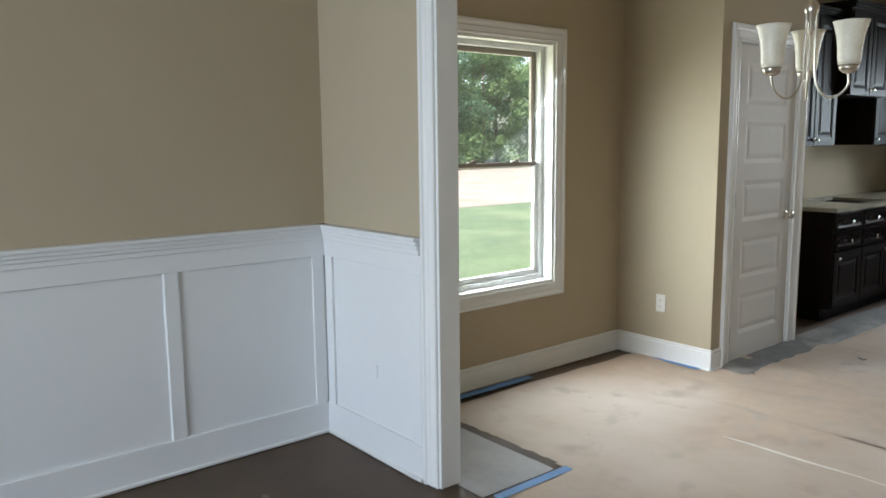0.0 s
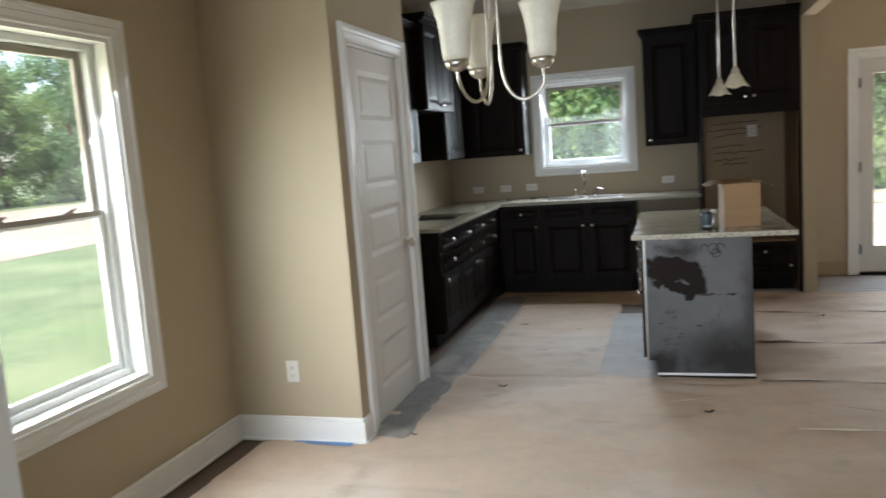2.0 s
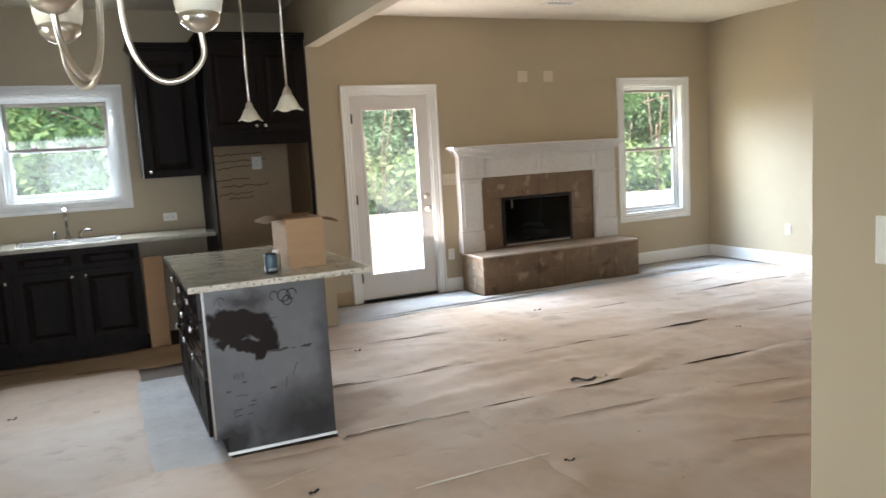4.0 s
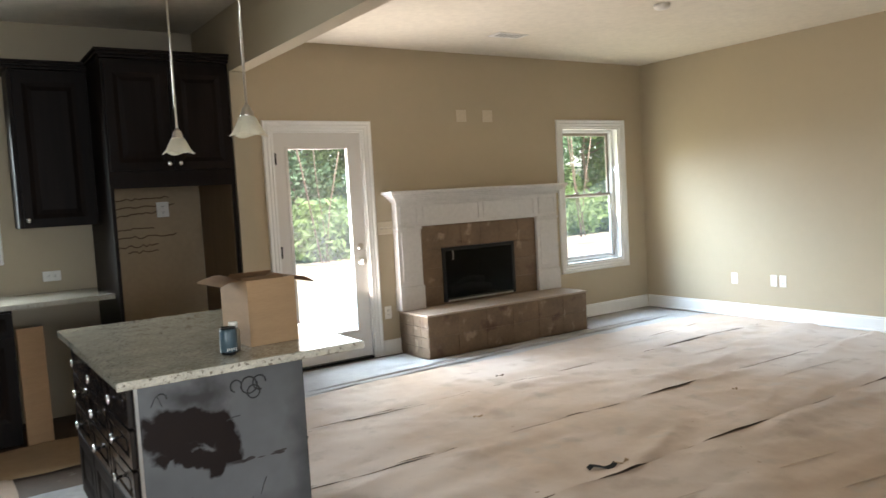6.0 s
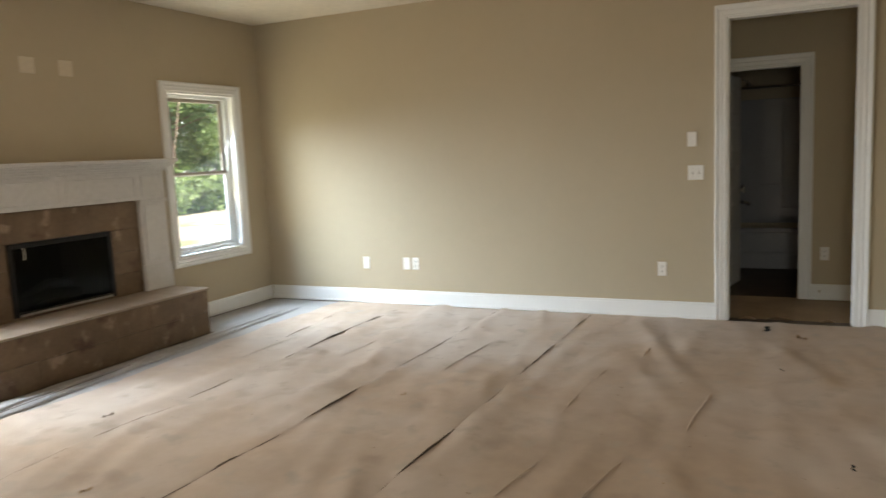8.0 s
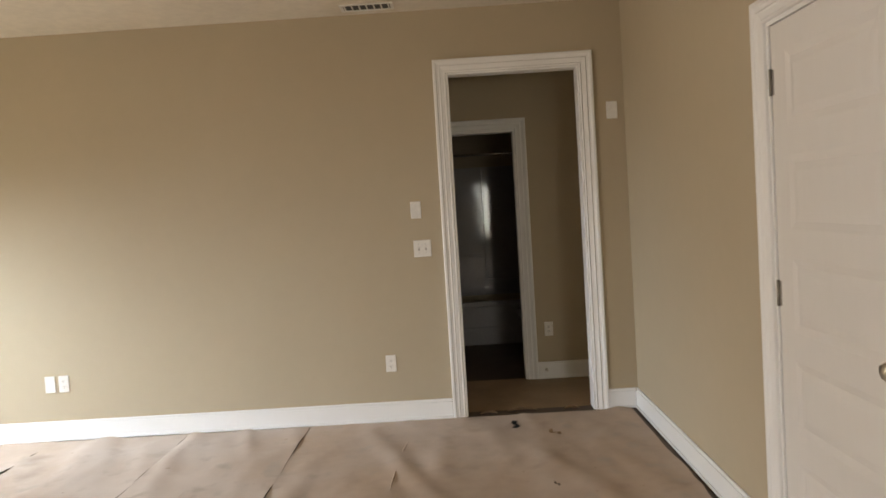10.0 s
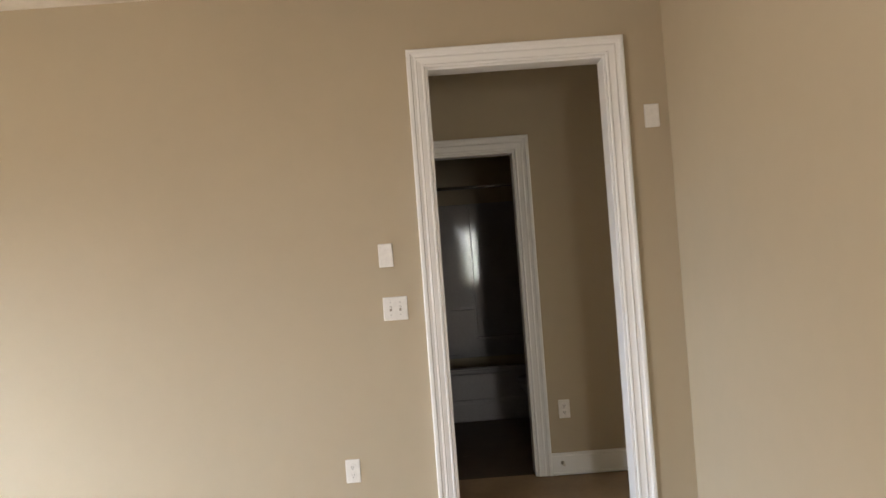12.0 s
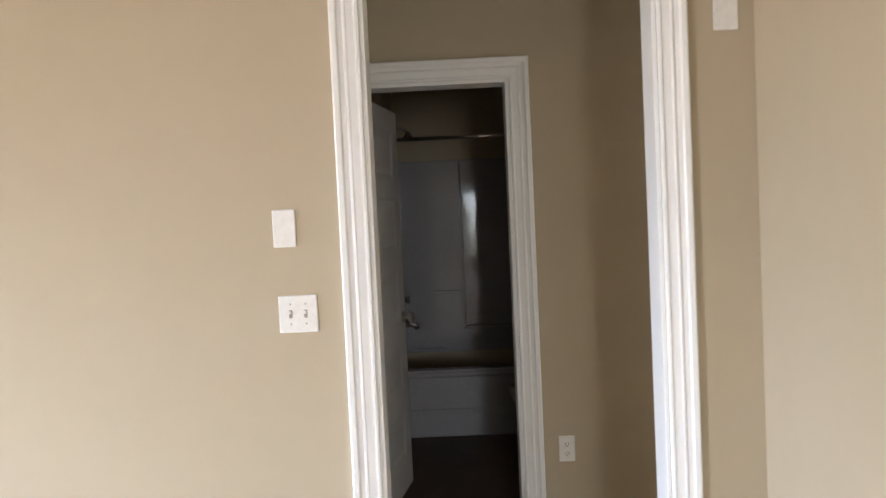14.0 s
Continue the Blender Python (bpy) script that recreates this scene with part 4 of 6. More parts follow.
# ---- cabinets ----
def cab_door(parent, x0, x1, z0, z1, y=0.0, knob_at=None, name="door", gloss=False):
    """An overlay door with a raised panel; its back is at y."""
    g = 0.052
    bm = bmesh.new()
    panel_slab(bm, x0, x1, z0, z1, y - 0.020, y, [(x0 + g, x1 - g, z0 + g, z1 - g)] if z1 - z0 > 0.2 else [(x0 + 0.03, x1 - 0.03, z0 + 0.03, z1 - 0.03)], depth=0.010)
    d = part(name, bm, WOODG if gloss else WOOD, parent)
    if knob_at:
        bm = bmesh.new()
        lathe(bm, [(0.006, 0), (0.006, -0.012), (0.015, -0.018), (0.016, -0.025), (0.009, -0.030), (0, -0.031)], 14, (knob_at[0], y - 0.020, knob_at[1]), "y")
        part("knob", bm, CHROME, d, "small bright metal knob")
    return d


def base_unit(m, w, cols, depth=0.60, h=0.858, label="", drawers=1, name="base_cabinet", toe=0.07):
    """A base cabinet: face at y = 0, body behind it. cols: rows of (x0, x1, side of the door's knob)."""
    t = thing(name, m, label or "dark espresso base cabinet with raised panel doors", "cabinet", "kitchen base cabinets")
    bm = bmesh.new()
    box(bm, 0, w, 0, depth, 0.10, h)
    box(bm, 0, w, toe, depth, 0, 0.10)
    part("body", bm, WOOD, t)
    for x0, x1, side in cols:
        zt = h - 0.018
        for k in range(drawers):
            dh = 0.135
            cab_door(t, x0 + 0.008, x1 - 0.008, zt - dh, zt, knob_at=((x0 + x1) / 2, zt - dh / 2) if side != "false" and side != "falseR" else None, name="drawer", gloss=drawers == 2)
            zt -= dh + 0.014
        kx = x1 - 0.045 if side in ("R", "false") else x0 + 0.045
        cab_door(t, x0 + 0.008, x1 - 0.008, 0.118, zt, knob_at=(kx, zt - 0.045))
    return t


def crown(parent, x0, x1, z, depth, returns=(True, True), h=0.055):
    bm = bmesh.new()
    for k, (d, a, b) in enumerate(((0.012, 0, 0.018), (0.026, 0.018, 0.038), (0.040, 0.038, h))):
        box(bm, x0 - (d if returns[0] else 0), x1 + (d if returns[1] else 0), -0.02 - d, depth, z + a, z + b, 0.002)
    part("crown_moulding", bm, WOOD, parent)


def upper_unit(m, w, z0, z1, doors, depth=0.33, label="", returns=(True, True), name="wall_cabinet"):
    t = thing(name, m, label or "dark espresso wall cabinet with raised panel doors and crown", "cabinet", "kitchen wall cabinets")
    one("body", WOOD, t, 0, w, 0, depth, z0, z1)
    for x0, x1, side in doors:
        cab_door(t, x0 + 0.008, x1 - 0.008, z0 + 0.006, z1 - 0.03, knob_at=(x1 - 0.035 if side == "R" else x0 + 0.035, z0 + 0.05))
    crown(t, 0, w, z1 - 0.002, depth, returns)
    return t


FN, FW = 10.145, -0.665        # the faces of the north and west base runs
base_unit(face(-0.655, FN, side="N"), 0.405, [(0.03, 0.40, "R")], label="dark espresso base cabinet with one drawer and one door")
base_unit(face(-0.250, FN, side="N"), 0.885, [(0.0, 0.442, "false"), (0.442, 0.885, "falseR")], label="dark espresso sink base cabinet with two doors")
for k, (y0, y1) in enumerate(((8.105, 8.60), (8.60, 9.06), (9.06, 9.52), (9.52, 9.98))):
    base_unit(face(FW, y0, side="W"), y1 - y0, [(0.0, y1 - y0, "R" if k % 2 else "L")], drawers=2, label="dark espresso base cabinet with two drawers over a door")
bm = bmesh.new()
box(bm, XW + 0.001, FW, 9.981, YN - 0.001, 0.0, 0.858)
solo("corner_base_cabinet", bm, WOOD, "dark espresso blind corner base cabinet", "cabinet")

upper_unit(face(-1.283, 10.425, side="N"), 0.873, 1.345, 2.385, [(0.33, 0.86, "R")], label="dark espresso wall cabinet in the kitchen corner by the sink window", returns=(False, True))
upper_unit(face(0.745, 10.425, side="N"), 0.475, 1.345, 2.37, [(0.02, 0.46, "L")], label="dark espresso single-door wall cabinet beside the sink window", returns=(True, False))
upper_unit(face(-0.955, 7.90, side="W"), 0.76, 1.36, 2.385, [(0.0, 0.38, "R"), (0.38, 0.76, "L")], label="dark espresso wall cabinet next to the hood cabinet")
upper_unit(face(-0.865, 8.665, side="W"), 0.765, 1.77, 2.46, [(0.0, 0.382, "R"), (0.382, 0.765, "L")], depth=0.42, label="raised espresso hood cabinet over the cooktop opening")
upper_unit(face(-0.955, 9.435, side="W"), 0.66, 1.36, 2.385, [(0.0, 0.60, "L")], label="dark espresso corner wall cabinet", returns=(True, False))

# the refrigerator surround
t = thing("refrigerator_surround", face(1.225, 9.975, side="N"), "dark espresso cabinet and panels round an empty refrigerator space", "cabinet")
w = 0.805
one("upper_body", WOOD, t, 0, w, 0, 0.775, 1.655, 2.385)
one("side_panel", WOOD, t, 0, 0.022, 0, 0.775, 0, 1.655)
one("side_panel", WOOD, t, w - 0.022, w, 0, 0.775, 0, 1.655)
one("valance", WOOD, t, 0.022, w - 0.022, 0.0, 0.02, 1.565, 1.655, label="dusty lower rail")
one("inner_panel", WOODIN, t, w - 0.026, w - 0.0225, 0.022, 0.77, 0, 1.65, label="raw brown inner face")
cab_door(t, 0.012, w / 2 - 0.003, 1.675, 2.35, knob_at=(w / 2 - 0.035, 1.715))
cab_door(t, w / 2 + 0.003, w - 0.012, 1.675, 2.35, knob_at=(w / 2 + 0.035, 1.715))
crown(t, 0, w, 2.383, 0.775, (True, False))
t = thing("wall_board", face(1.25, YN - 0.0115, side="N"), "tan unpainted board with pencilled notes at the back of the refrigerator space", "board")
one("board", CARDL, t, 0.0, 0.75, 0.0, 0.010, 0.0, 1.65)
rnd = random.Random(12)
bm = bmesh.new()
for k, (u, v, l) in enumerate(((0.10, 1.50, 0.42), (0.06, 1.44, 0.50), (0.12, 1.39, 0.35), (0.10, 1.28, 0.30), (0.14, 1.22, 0.42), (0.12, 1.15, 0.30), (0.2, 1.11, 0.22))):
    pts = [(u + l * i / 14, -0.001, v + 0.022 * noise.noise(Vector((i * 0.9, k * 3.3, 0))) + 0.012 * i / 14) for i in range(15)]
    tube(bm, pts, 0.0048, 5)
part("pencil_notes", bm, PENCIL, t, "illegible brown handwriting")
base_unit(face(1.49, 10.07, side="N"), 0.50, [(0.0, 0.50, "R")], depth=0.50, h=0.44, drawers=1, label="low espresso drawer unit stored in the refrigerator space", name="drawer_unit")
bm = bmesh.new()
box(bm, 1.48, 1.998, 10.05, 10.58, 0.441, 0.458, 0.003)
solo("unit_top_board", bm, WOODIN, "raw brown board lying on the low drawer unit", "board")
bm = bmesh.new()
box(bm, -0.075, 0.075, -0.012, 0.012, 0.0, 0.735, 0.003)
solo("cardboard_strip", bm, CARD, "tall folded cardboard strip standing in the dishwasher gap", "cardboard", m=pose(0.725, 10.13, 0, -3, 0, 6))


def slab(name, xs, unused, holes, z0, z1, material, label, category, edge=None):
    """A flat slab over rows of rectangles (x0, x1, y0, y1), cut by holes."""
    gx = sorted({v for r in xs + holes for v in r[:2]})
    gy = sorted({v for r in xs + holes for v in r[2:]})
    bm = bmesh.new()
    vt = {}

    def v(i, j, z):
        if (i, j, z) not in vt:
            vt[i, j, z] = bm.verts.new((gx[i], gy[j], z))
        return vt[i, j, z]

    def full(i, j):
        if not (0 <= i < len(gx) - 1 and 0 <= j < len(gy) - 1):
            return False
        cx, cy = (gx[i] + gx[i + 1]) / 2, (gy[j] + gy[j + 1]) / 2
        return any(r[0] < cx < r[1] and r[2] < cy < r[3] for r in xs) and not any(r[0] < cx < r[1] and r[2] < cy < r[3] for r in holes)

    for i in range(len(gx) - 1):
        for j in range(len(gy) - 1):
            if not full(i, j):
                continue
            for z in (z0, z1):
                bm.faces.new((v(i, j, z), v(i + 1, j, z), v(i + 1, j + 1, z), v(i, j + 1, z)))
            for di, dj, a, b in ((-1, 0, (i, j), (i, j + 1)), (1, 0, (i + 1, j), (i + 1, j + 1)), (0, -1, (i, j), (i + 1, j)), (0, 1, (i, j + 1), (i + 1, j + 1))):
                if not full(i + di, j + dj):
                    bm.faces.new((v(*a, z0), v(*b, z0), v(*b, z1), v(*a, z1)))
    t = thing(name, Matrix(), label, category)
    part("stone_top", bm, material, t)
    return t


ct = slab("kitchen_counter", [(XW + 0.002, -0.632, 8.07, YN - 0.002), (-0.632, 1.222, 10.10, YN - 0.002)], None,
          [(-1.19, -0.74, 8.72, 9.30), (-0.20, 0.50, 10.21, 10.60)], 0.860, 0.890, GRANITE, "speckled granite counter, dusty, with cut-outs for sink and cooktop", "counter")
t = thing("kitchen_sink", Matrix(), "stainless steel sink set in the granite counter", "sink")
bm = bmesh.new()
for q in ((-0.215, 0.515, 10.195, 10.215, 0.8905, 0.896), (-0.215, 0.515, 10.595, 10.615, 0.8905, 0.896), (-0.215, -0.195, 10.215, 10.595, 0.8905, 0.896), (0.495, 0.515, 10.215, 10.595, 0.8905, 0.896)):
    box(bm, *q, 0.002)
part("rim", bm, STEEL, t)
for x0, x1 in ((-0.195, 0.145), (0.155, 0.495)):
    bm = bmesh.new()
    for q in ((x0, x1, 10.215, 10.595, 0.70, 0.703), (x0, x0 + 0.004, 10.215, 10.595, 0.703, 0.89), (x1 - 0.004, x1, 10.215, 10.595, 0.703, 0.89), (x0, x1, 10.215, 10.219, 0.703, 0.89), (x0, x1, 10.591, 10.595, 0.703, 0.89)):
        box(bm, *q)
    part("basin", bm, STEEL, t)
t = thing("kitchen_faucet", pose(0.13, 10.655, 0.890), "chrome gooseneck kitchen faucet behind the sink", "faucet")
bm = bmesh.new()
lathe(bm, [(0.028, 0), (0.028, 0.01), (0.016, 0.02), (0.014, 0.06)], 16)
part("base", bm, CHROME, t)
bm = bmesh.new()
tube(bm, [(0, 0, 0.05), (0, 0, 0.17), (0, -0.01, 0.215), (0, -0.045, 0.248), (0, -0.09, 0.25), (0, -0.125, 0.225), (0, -0.135, 0.185)], 0.011, 10)
part("spout", bm, CHROME, t)
bm = bmesh.new()
tube(bm, [(0.09, 0, 0), (0.09, 0, 0.05), (0.13, -0.015, 0.07), (0.19, -0.03, 0.062)], 0.012, 8)
part("lever", bm, CHROME, t)
bm = bmesh.new()
tube(bm, [(-0.09, 0, 0), (-0.09, 0, 0.055), (-0.10, -0.01, 0.075)], 0.011, 8)
part("sprayer", bm, CHROME, t)
for k, (x, y, rz) in enumerate(((-0.36, 10.45, 20), (-0.62, 10.50, 70))):
    bm = bmesh.new()
    tube(bm, [(-0.03, 0, 0.012), (-0.01, 0.01, 0.022), (0.03, 0, 0.012)], 0.009, 8)
    solo("counter_scrap", bm, BLACK, "small dark metal fitting lying on the granite counter", "fitting", m=pose(x, y, 0.888, 0, 0, rz))

# ---- island ----
IX0, IX1, IY0, IY1, IT = 0.785, 1.388, 7.487, 8.78, 0.838
t = thing("kitchen_island", pose(0, 0, 0), "dark espresso island with a dusty, smeared end panel", "kitchen island")
bm = bmesh.new()
box(bm, IX0, IX1, IY0 + 0.006, IY1, 0.10, IT)
box(bm, IX0 + 0.062, IX1, IY0 + 0.006, IY1, 0.0, 0.10)
part("body", bm, WOOD, t)
bm = bmesh.new()
box(bm, IX0 + 0.004, IX1 - 0.004, IY0, IY0 + 0.0055, 0.10, IT)
box(bm, IX0 + 0.066, IX1 - 0.004, IY0, IY0 + 0.0055, 0.012, 0.0998)
part("end_panel", bm, DUSTY, t, "grey dusty film-covered end panel")
one("edge_bead", STEEL, t, IX0 - 0.002, IX0 + 0.010, IY0 - 0.004, IY0, 0.10, IT, bevel=0.001, label="pale worn edge strip")
bm = bmesh.new()
box(bm, IX0 + 0.055, IX1 + 0.004, IY0 - 0.012, IY0 - 0.0005, 0.012, 0.026, 0.002)
part("foot_strip", bm, TRIM, t, "thin white strip along the floor")
iw = face(IX0, 0, side="E")
for k in range(3):
    y0 = IY0 + 0.02 + k * 0.42
    d = bmesh.new()
    q = new("cabinet_front")
    q.parent = t
    q.matrix_local = face(IX0, y0 + 0.41, side="E")
    zt = IT - 0.016
    tagged(q, "dark drawer and door fronts")
    for dh in (0.13, 0.13, 0.13):
        cab_door(q, 0.004, 0.406, zt - dh, zt, knob_at=None, name="drawer", gloss=True)
        bm = bmesh.new()
        lathe(bm, [(0.006, -0.02), (0.006, -0.034), (0.016, -0.040), (0.016, -0.048), (0, -0.052)], 12, (0.205, 0, zt - dh / 2), "y")
        part("knob", bm, CHROME, q)
        zt -= dh + 0.012
    cab_door(q, 0.004, 0.406, 0.112, zt, name="door")
# smears and marker scribbles on the end panel
rnd = random.Random(4)


def blob(bm, cx, cz, rx, rz, seed, y, n=40, rot=0.0):
    ring = []
    for k in range(n):
        a = 2 * math.pi * k / n
        r = 1 + 0.28 * noise.noise(Vector((math.cos(a) * 1.6, math.sin(a) * 1.6, seed))) + 0.16 * noise.noise(Vector((math.cos(a) * 6, math.sin(a) * 6, seed + 5)))
        u, v = rx * r * math.cos(a), rz * r * math.sin(a)
        ring.append(bm.verts.new((cx + u * math.cos(rot) - v * math.sin(rot), y, cz + u * math.sin(rot) + v * math.cos(rot))))
    bm.faces.new(ring)


bm = bmesh.new()
for k in range(16):
    x, z = 1.10 + 0.20 * rnd.random() if k < 9 else 0.86 + 0.25 * rnd.random(), 0.495 + 0.01 * rnd.random() if k < 9 else 0.14 + 0.30 * rnd.random()
    blob(bm, x, z, rnd.uniform(0.008, 0.022), rnd.uniform(0.002, 0.007), 40 + k, IY0 - 0.0008, 12)
tagged(part("scuffs", bm, SMEAR, t, "small dark scuffs"), kind="stuff")
bm = bmesh.new()
for cx, cz, r, n in ((1.128, 0.772, 0.020, 9), (1.175, 0.768, 0.028, 13), (1.19, 0.742, 0.022, 15), (1.215, 0.772, 0.024, 10), (0.87, 0.775, 0.018, 5)):
    tube(bm, [(cx + r * math.cos(i * 0.55) * (1 + 0.01 * i), IY0 - 0.001, cz + r * 1.1 * math.sin(i * 0.55)) for i in range(n)], 0.0028, 5)
for a, b in (((1.085, 0.655), (1.135, 0.665)), ((0.90, 0.30), (0.96, 0.296)), ((0.885, 0.215), (0.93, 0.235)), ((0.885, 0.195), (0.925, 0.20)), ((1.19, 0.36), (1.215, 0.42)), ((1.15, 0.30), (1.16, 0.36)), ((0.86, 0.12), (0.865, 0.06)), ((0.835, 0.755), (0.855, 0.79)), ((0.855, 0.79), (0.87, 0.75))):
    tube(bm, [(a[0], IY0 - 0.001, a[1]), ((a[0] + b[0]) / 2, IY0 - 0.001, (a[1] + b[1]) / 2 + 0.004), (b[0], IY0 - 0.001, b[1])], 0.0018, 4)
for i in range(4):
    tube(bm, [(0.90 + 0.014 * i, IY0 - 0.001, 0.385), (0.905 + 0.014 * i, IY0 - 0.001, 0.415)], 0.002, 4)
tagged(part("scribble", bm, BLACKM, t, "black marker scribble"), kind="stuff")

t = slab("island_top", [(0.728, 1.612, 7.425, 8.86)], None, [], IT + 0.001, IT + 0.031, GRANITE, "speckled granite island top with a rough chiselled edge", "counter")
for nm, q in (("rough_edge", (0.722, 1.618, 7.418, 7.4245)), ("rough_edge", (1.6125, 1.619, 7.4245, 8.86))):
    rnd = random.Random(21)
    bm = bmesh.new()
    n = 60
    long_x = q[1] - q[0] > 0.1
    rows = []
    for j in range(4):
        z = IT + 0.002 + 0.028 * j / 3
        row = []
        for i in range(n + 1):
            u = i / n
            o = 0.006 * noise.noise(Vector((u * 26, j * 1.7, q[0]))) + (0.003 if j in (1, 2) else -0.001)
            row.append(bm.verts.new((q[0] + (q[1] - q[0]) * u, q[2] + 0.005 - o, z) if long_x else (q[0] + o - 0.001, q[2] + (q[3] - q[2]) * u, z)))
        rows.append(row)
    for a, b in zip(rows, rows[1:]):
        for k in range(n):
            bm.faces.new((a[k], a[k + 1], b[k + 1], b[k]))
    part(nm, bm, EDGE, t, "chipped pale stone edge")

# things on the island
TZ = IT + 0.032
t = thing("cardboard_box", pose(1.345, 7.80, TZ, 0, 0, 3), "open brown cardboard box with flaps spread, on the island", "box")
bw, bd, bh = 0.20, 0.28, 0.255
for nm, q in (("bottom", (-bw / 2, bw / 2, -bd / 2, bd / 2, 0, 0.004)), ("side", (-bw / 2, -bw / 2 + 0.004, -bd / 2, bd / 2, 0.004, bh)), ("side", (bw / 2 - 0.004, bw / 2, -bd / 2, bd / 2, 0.004, bh)), ("side", (-bw / 2 + 0.004, bw / 2 - 0.004, -bd / 2, -bd / 2 + 0.004, 0.004, bh)), ("side", (-bw / 2 + 0.004, bw / 2 - 0.004, bd / 2 - 0.004, bd / 2, 0.004, bh))):
    one(nm, CARD, t, *q)
for px, py, ln, wd, rx, ry, rz in ((-bw / 2, 0, 0.10, bd, 0, 8, 180), (bw / 2, 0, 0.095, bd, 0, 22, 0), (-bw / 2 + 0.01, -0.02, 0.085, bd * 0.7, 0, -6, 176), (0, -bd / 2 + 0.006, 0.085, bw - 0.03, 0, -176, -90), (0, bd / 2 - 0.006, 0.085, bw - 0.02, 0, -168, 90)):
    bm = bmesh.new()
    n = 6
    for s in (0,):
        g = [[bm.verts.new((ln * i / n, (j - 2) / 4 * wd, 0.010 * math.sin(3 * i / n) + s)) for j in range(5)] for i in range(n + 1)]
        for a, b in zip(g, g[1:]):
            for k in range(4):
                bm.faces.new((a[k], a[k + 1], b[k + 1], b[k]))
    bmesh.ops.solidify(bm, geom=bm.faces[:], thickness=0.003)
    f = part("flap", bm, CARD, t)
    f.matrix_local = pose(px, py, bh, 0, 0, rz) @ pose(0, 0, 0, rx, ry, 0)
t = thing("drink_can", pose(1.150, 7.60, TZ), "dark blue-grey can with black rings on the island top", "can")
bm = bmesh.new()
lathe(bm, [(0.026, 0), (0.032, 0.006), (0.032, 0.088), (0.028, 0.094)], 20)
part("body", bm, CANM, t)
bm = bmesh.new()
lathe(bm, [(0.0285, 0.094), (0.029, 0.098), (0.027, 0.099), (0.0265, 0.096)], 20)
part("rim", bm, BLACK, t)
bm = bmesh.new()
lathe(bm, [(0.0275, 0.0005), (0.0328, 0.006), (0.0328, 0.010)], 20)
part("rim", bm, BLACK, t)
bm = bmesh.new()
for k in range(5):
    box(bm, -0.018 + 0.008 * k, -0.015 + 0.008 * k, -0.0335, -0.031, 0.014 + 0.003 * (k % 2), 0.026)
part("print", bm, PLATE, t, "pale bars of print")
t = thing("small_jar", pose(1.190, 7.66, TZ), "small pale capped jar beside the can", "jar")
bm = bmesh.new()
lathe(bm, [(0.022, 0), (0.024, 0.004), (0.024, 0.075), (0.016, 0.085)], 18)
part("body", bm, STEEL, t)
bm = bmesh.new()
lathe(bm, [(0.017, 0.086), (0.017, 0.105), (0.015, 0.107)], 18)
part("lid", bm, PLATE, t)


# ---- pendants and chandelier ----
def pendant(m):
    t = thing("pendant_light", m, "small pendant with a flared frosted shade on a nickel rod", "pendant light", "pendants over the island")
    bm = bmesh.new()
    prof = ((0.025, 0.074), (0.033, 0.068), (0.044, 0.046), (0.056, 0.020), (0.066, 0.006), (0.072, 0.0))
    rings = []
    for r, z in prof:
        flare = max(0, (r - 0.045) / 0.027)
        rings.append([bm.verts.new(((r + 0.006 * flare * math.cos(4 * a)) * math.cos(a), (r + 0.006 * flare * math.cos(4 * a)) * math.sin(a), z - 0.006 * flare * math.cos(4 * a))) for a in [2 * math.pi * k / 32 for k in range(32)]])
    for a, b in zip(rings, rings[1:]):
        for k in range(32):
            bm.faces.new((a[k], a[(k + 1) % 32], b[(k + 1) % 32], b[k])).smooth = True
    bmesh.ops.solidify(bm, geom=bm.faces[:], thickness=0.003)
    part("shade", bm, SHADE, t, "frosted glass bell shade")
    bm = bmesh.new()
    lathe(bm, [(0.024, 0.072), (0.027, 0.080), (0.022, 0.084), (0.025, 0.091), (0.019, 0.095), (0.021, 0.101), (0.014, 0.108), (0.007, 0.120)], 18)
    part("fitter", bm, NICKEL, t)
    bm = bmesh.new()
    tube(bm, [(0, 0, 0.115), (0, 0, CEIL - 1.687 - 0.02)], 0.0055, 8)
    part("rod", bm, NICKEL, t)
    bm = bmesh.new()
    lathe(bm, [(0.062, CEIL - 1.687 - 0.001), (0.060, CEIL - 1.687 - 0.012), (0.02, CEIL - 1.687 - 0.028)], 20)
    part("canopy", bm, NICKEL, t)
    bm = bmesh.new()
    lathe(bm, [(0.011, 0.072), (0.014, 0.055), (0.022, 0.035), (0.016, 0.016), (0.003, 0.010)], 14)
    part("bulb", bm, SHADE, t, "white frosted bulb")
    return t


p = pendant(pose(1.336, 7.742, 1.687))
copy_thing(p, pose(1.305, 8.640, 1.687))

CH = (0.443, 5.213)
t = thing("chandelier", pose(CH[0], CH[1], 1.60), "three-arm brushed nickel chandelier with frosted flared shades", "chandelier")
bm = bmesh.new()
lathe(bm, [(0.006, 0.22), (0.012, 0.235), (0.016, 0.29), (0.026, 0.305), (0.028, 0.33), (0.018, 0.345), (0.012, 0.37), (0.008, 0.42)], 18)
part("hub", bm, NICKEL, t)
bm = bmesh.new()
tube(bm, [(0, 0, 0.40), (0, 0, CEIL - 1.60 - 0.02)], 0.007, 8)
part("rod", bm, NICKEL, t)
bm = bmesh.new()
lathe(bm, [(0.066, CEIL - 1.601), (0.064, CEIL - 1.615), (0.02, CEIL - 1.635)], 22)
part("canopy", bm, NICKEL, t)
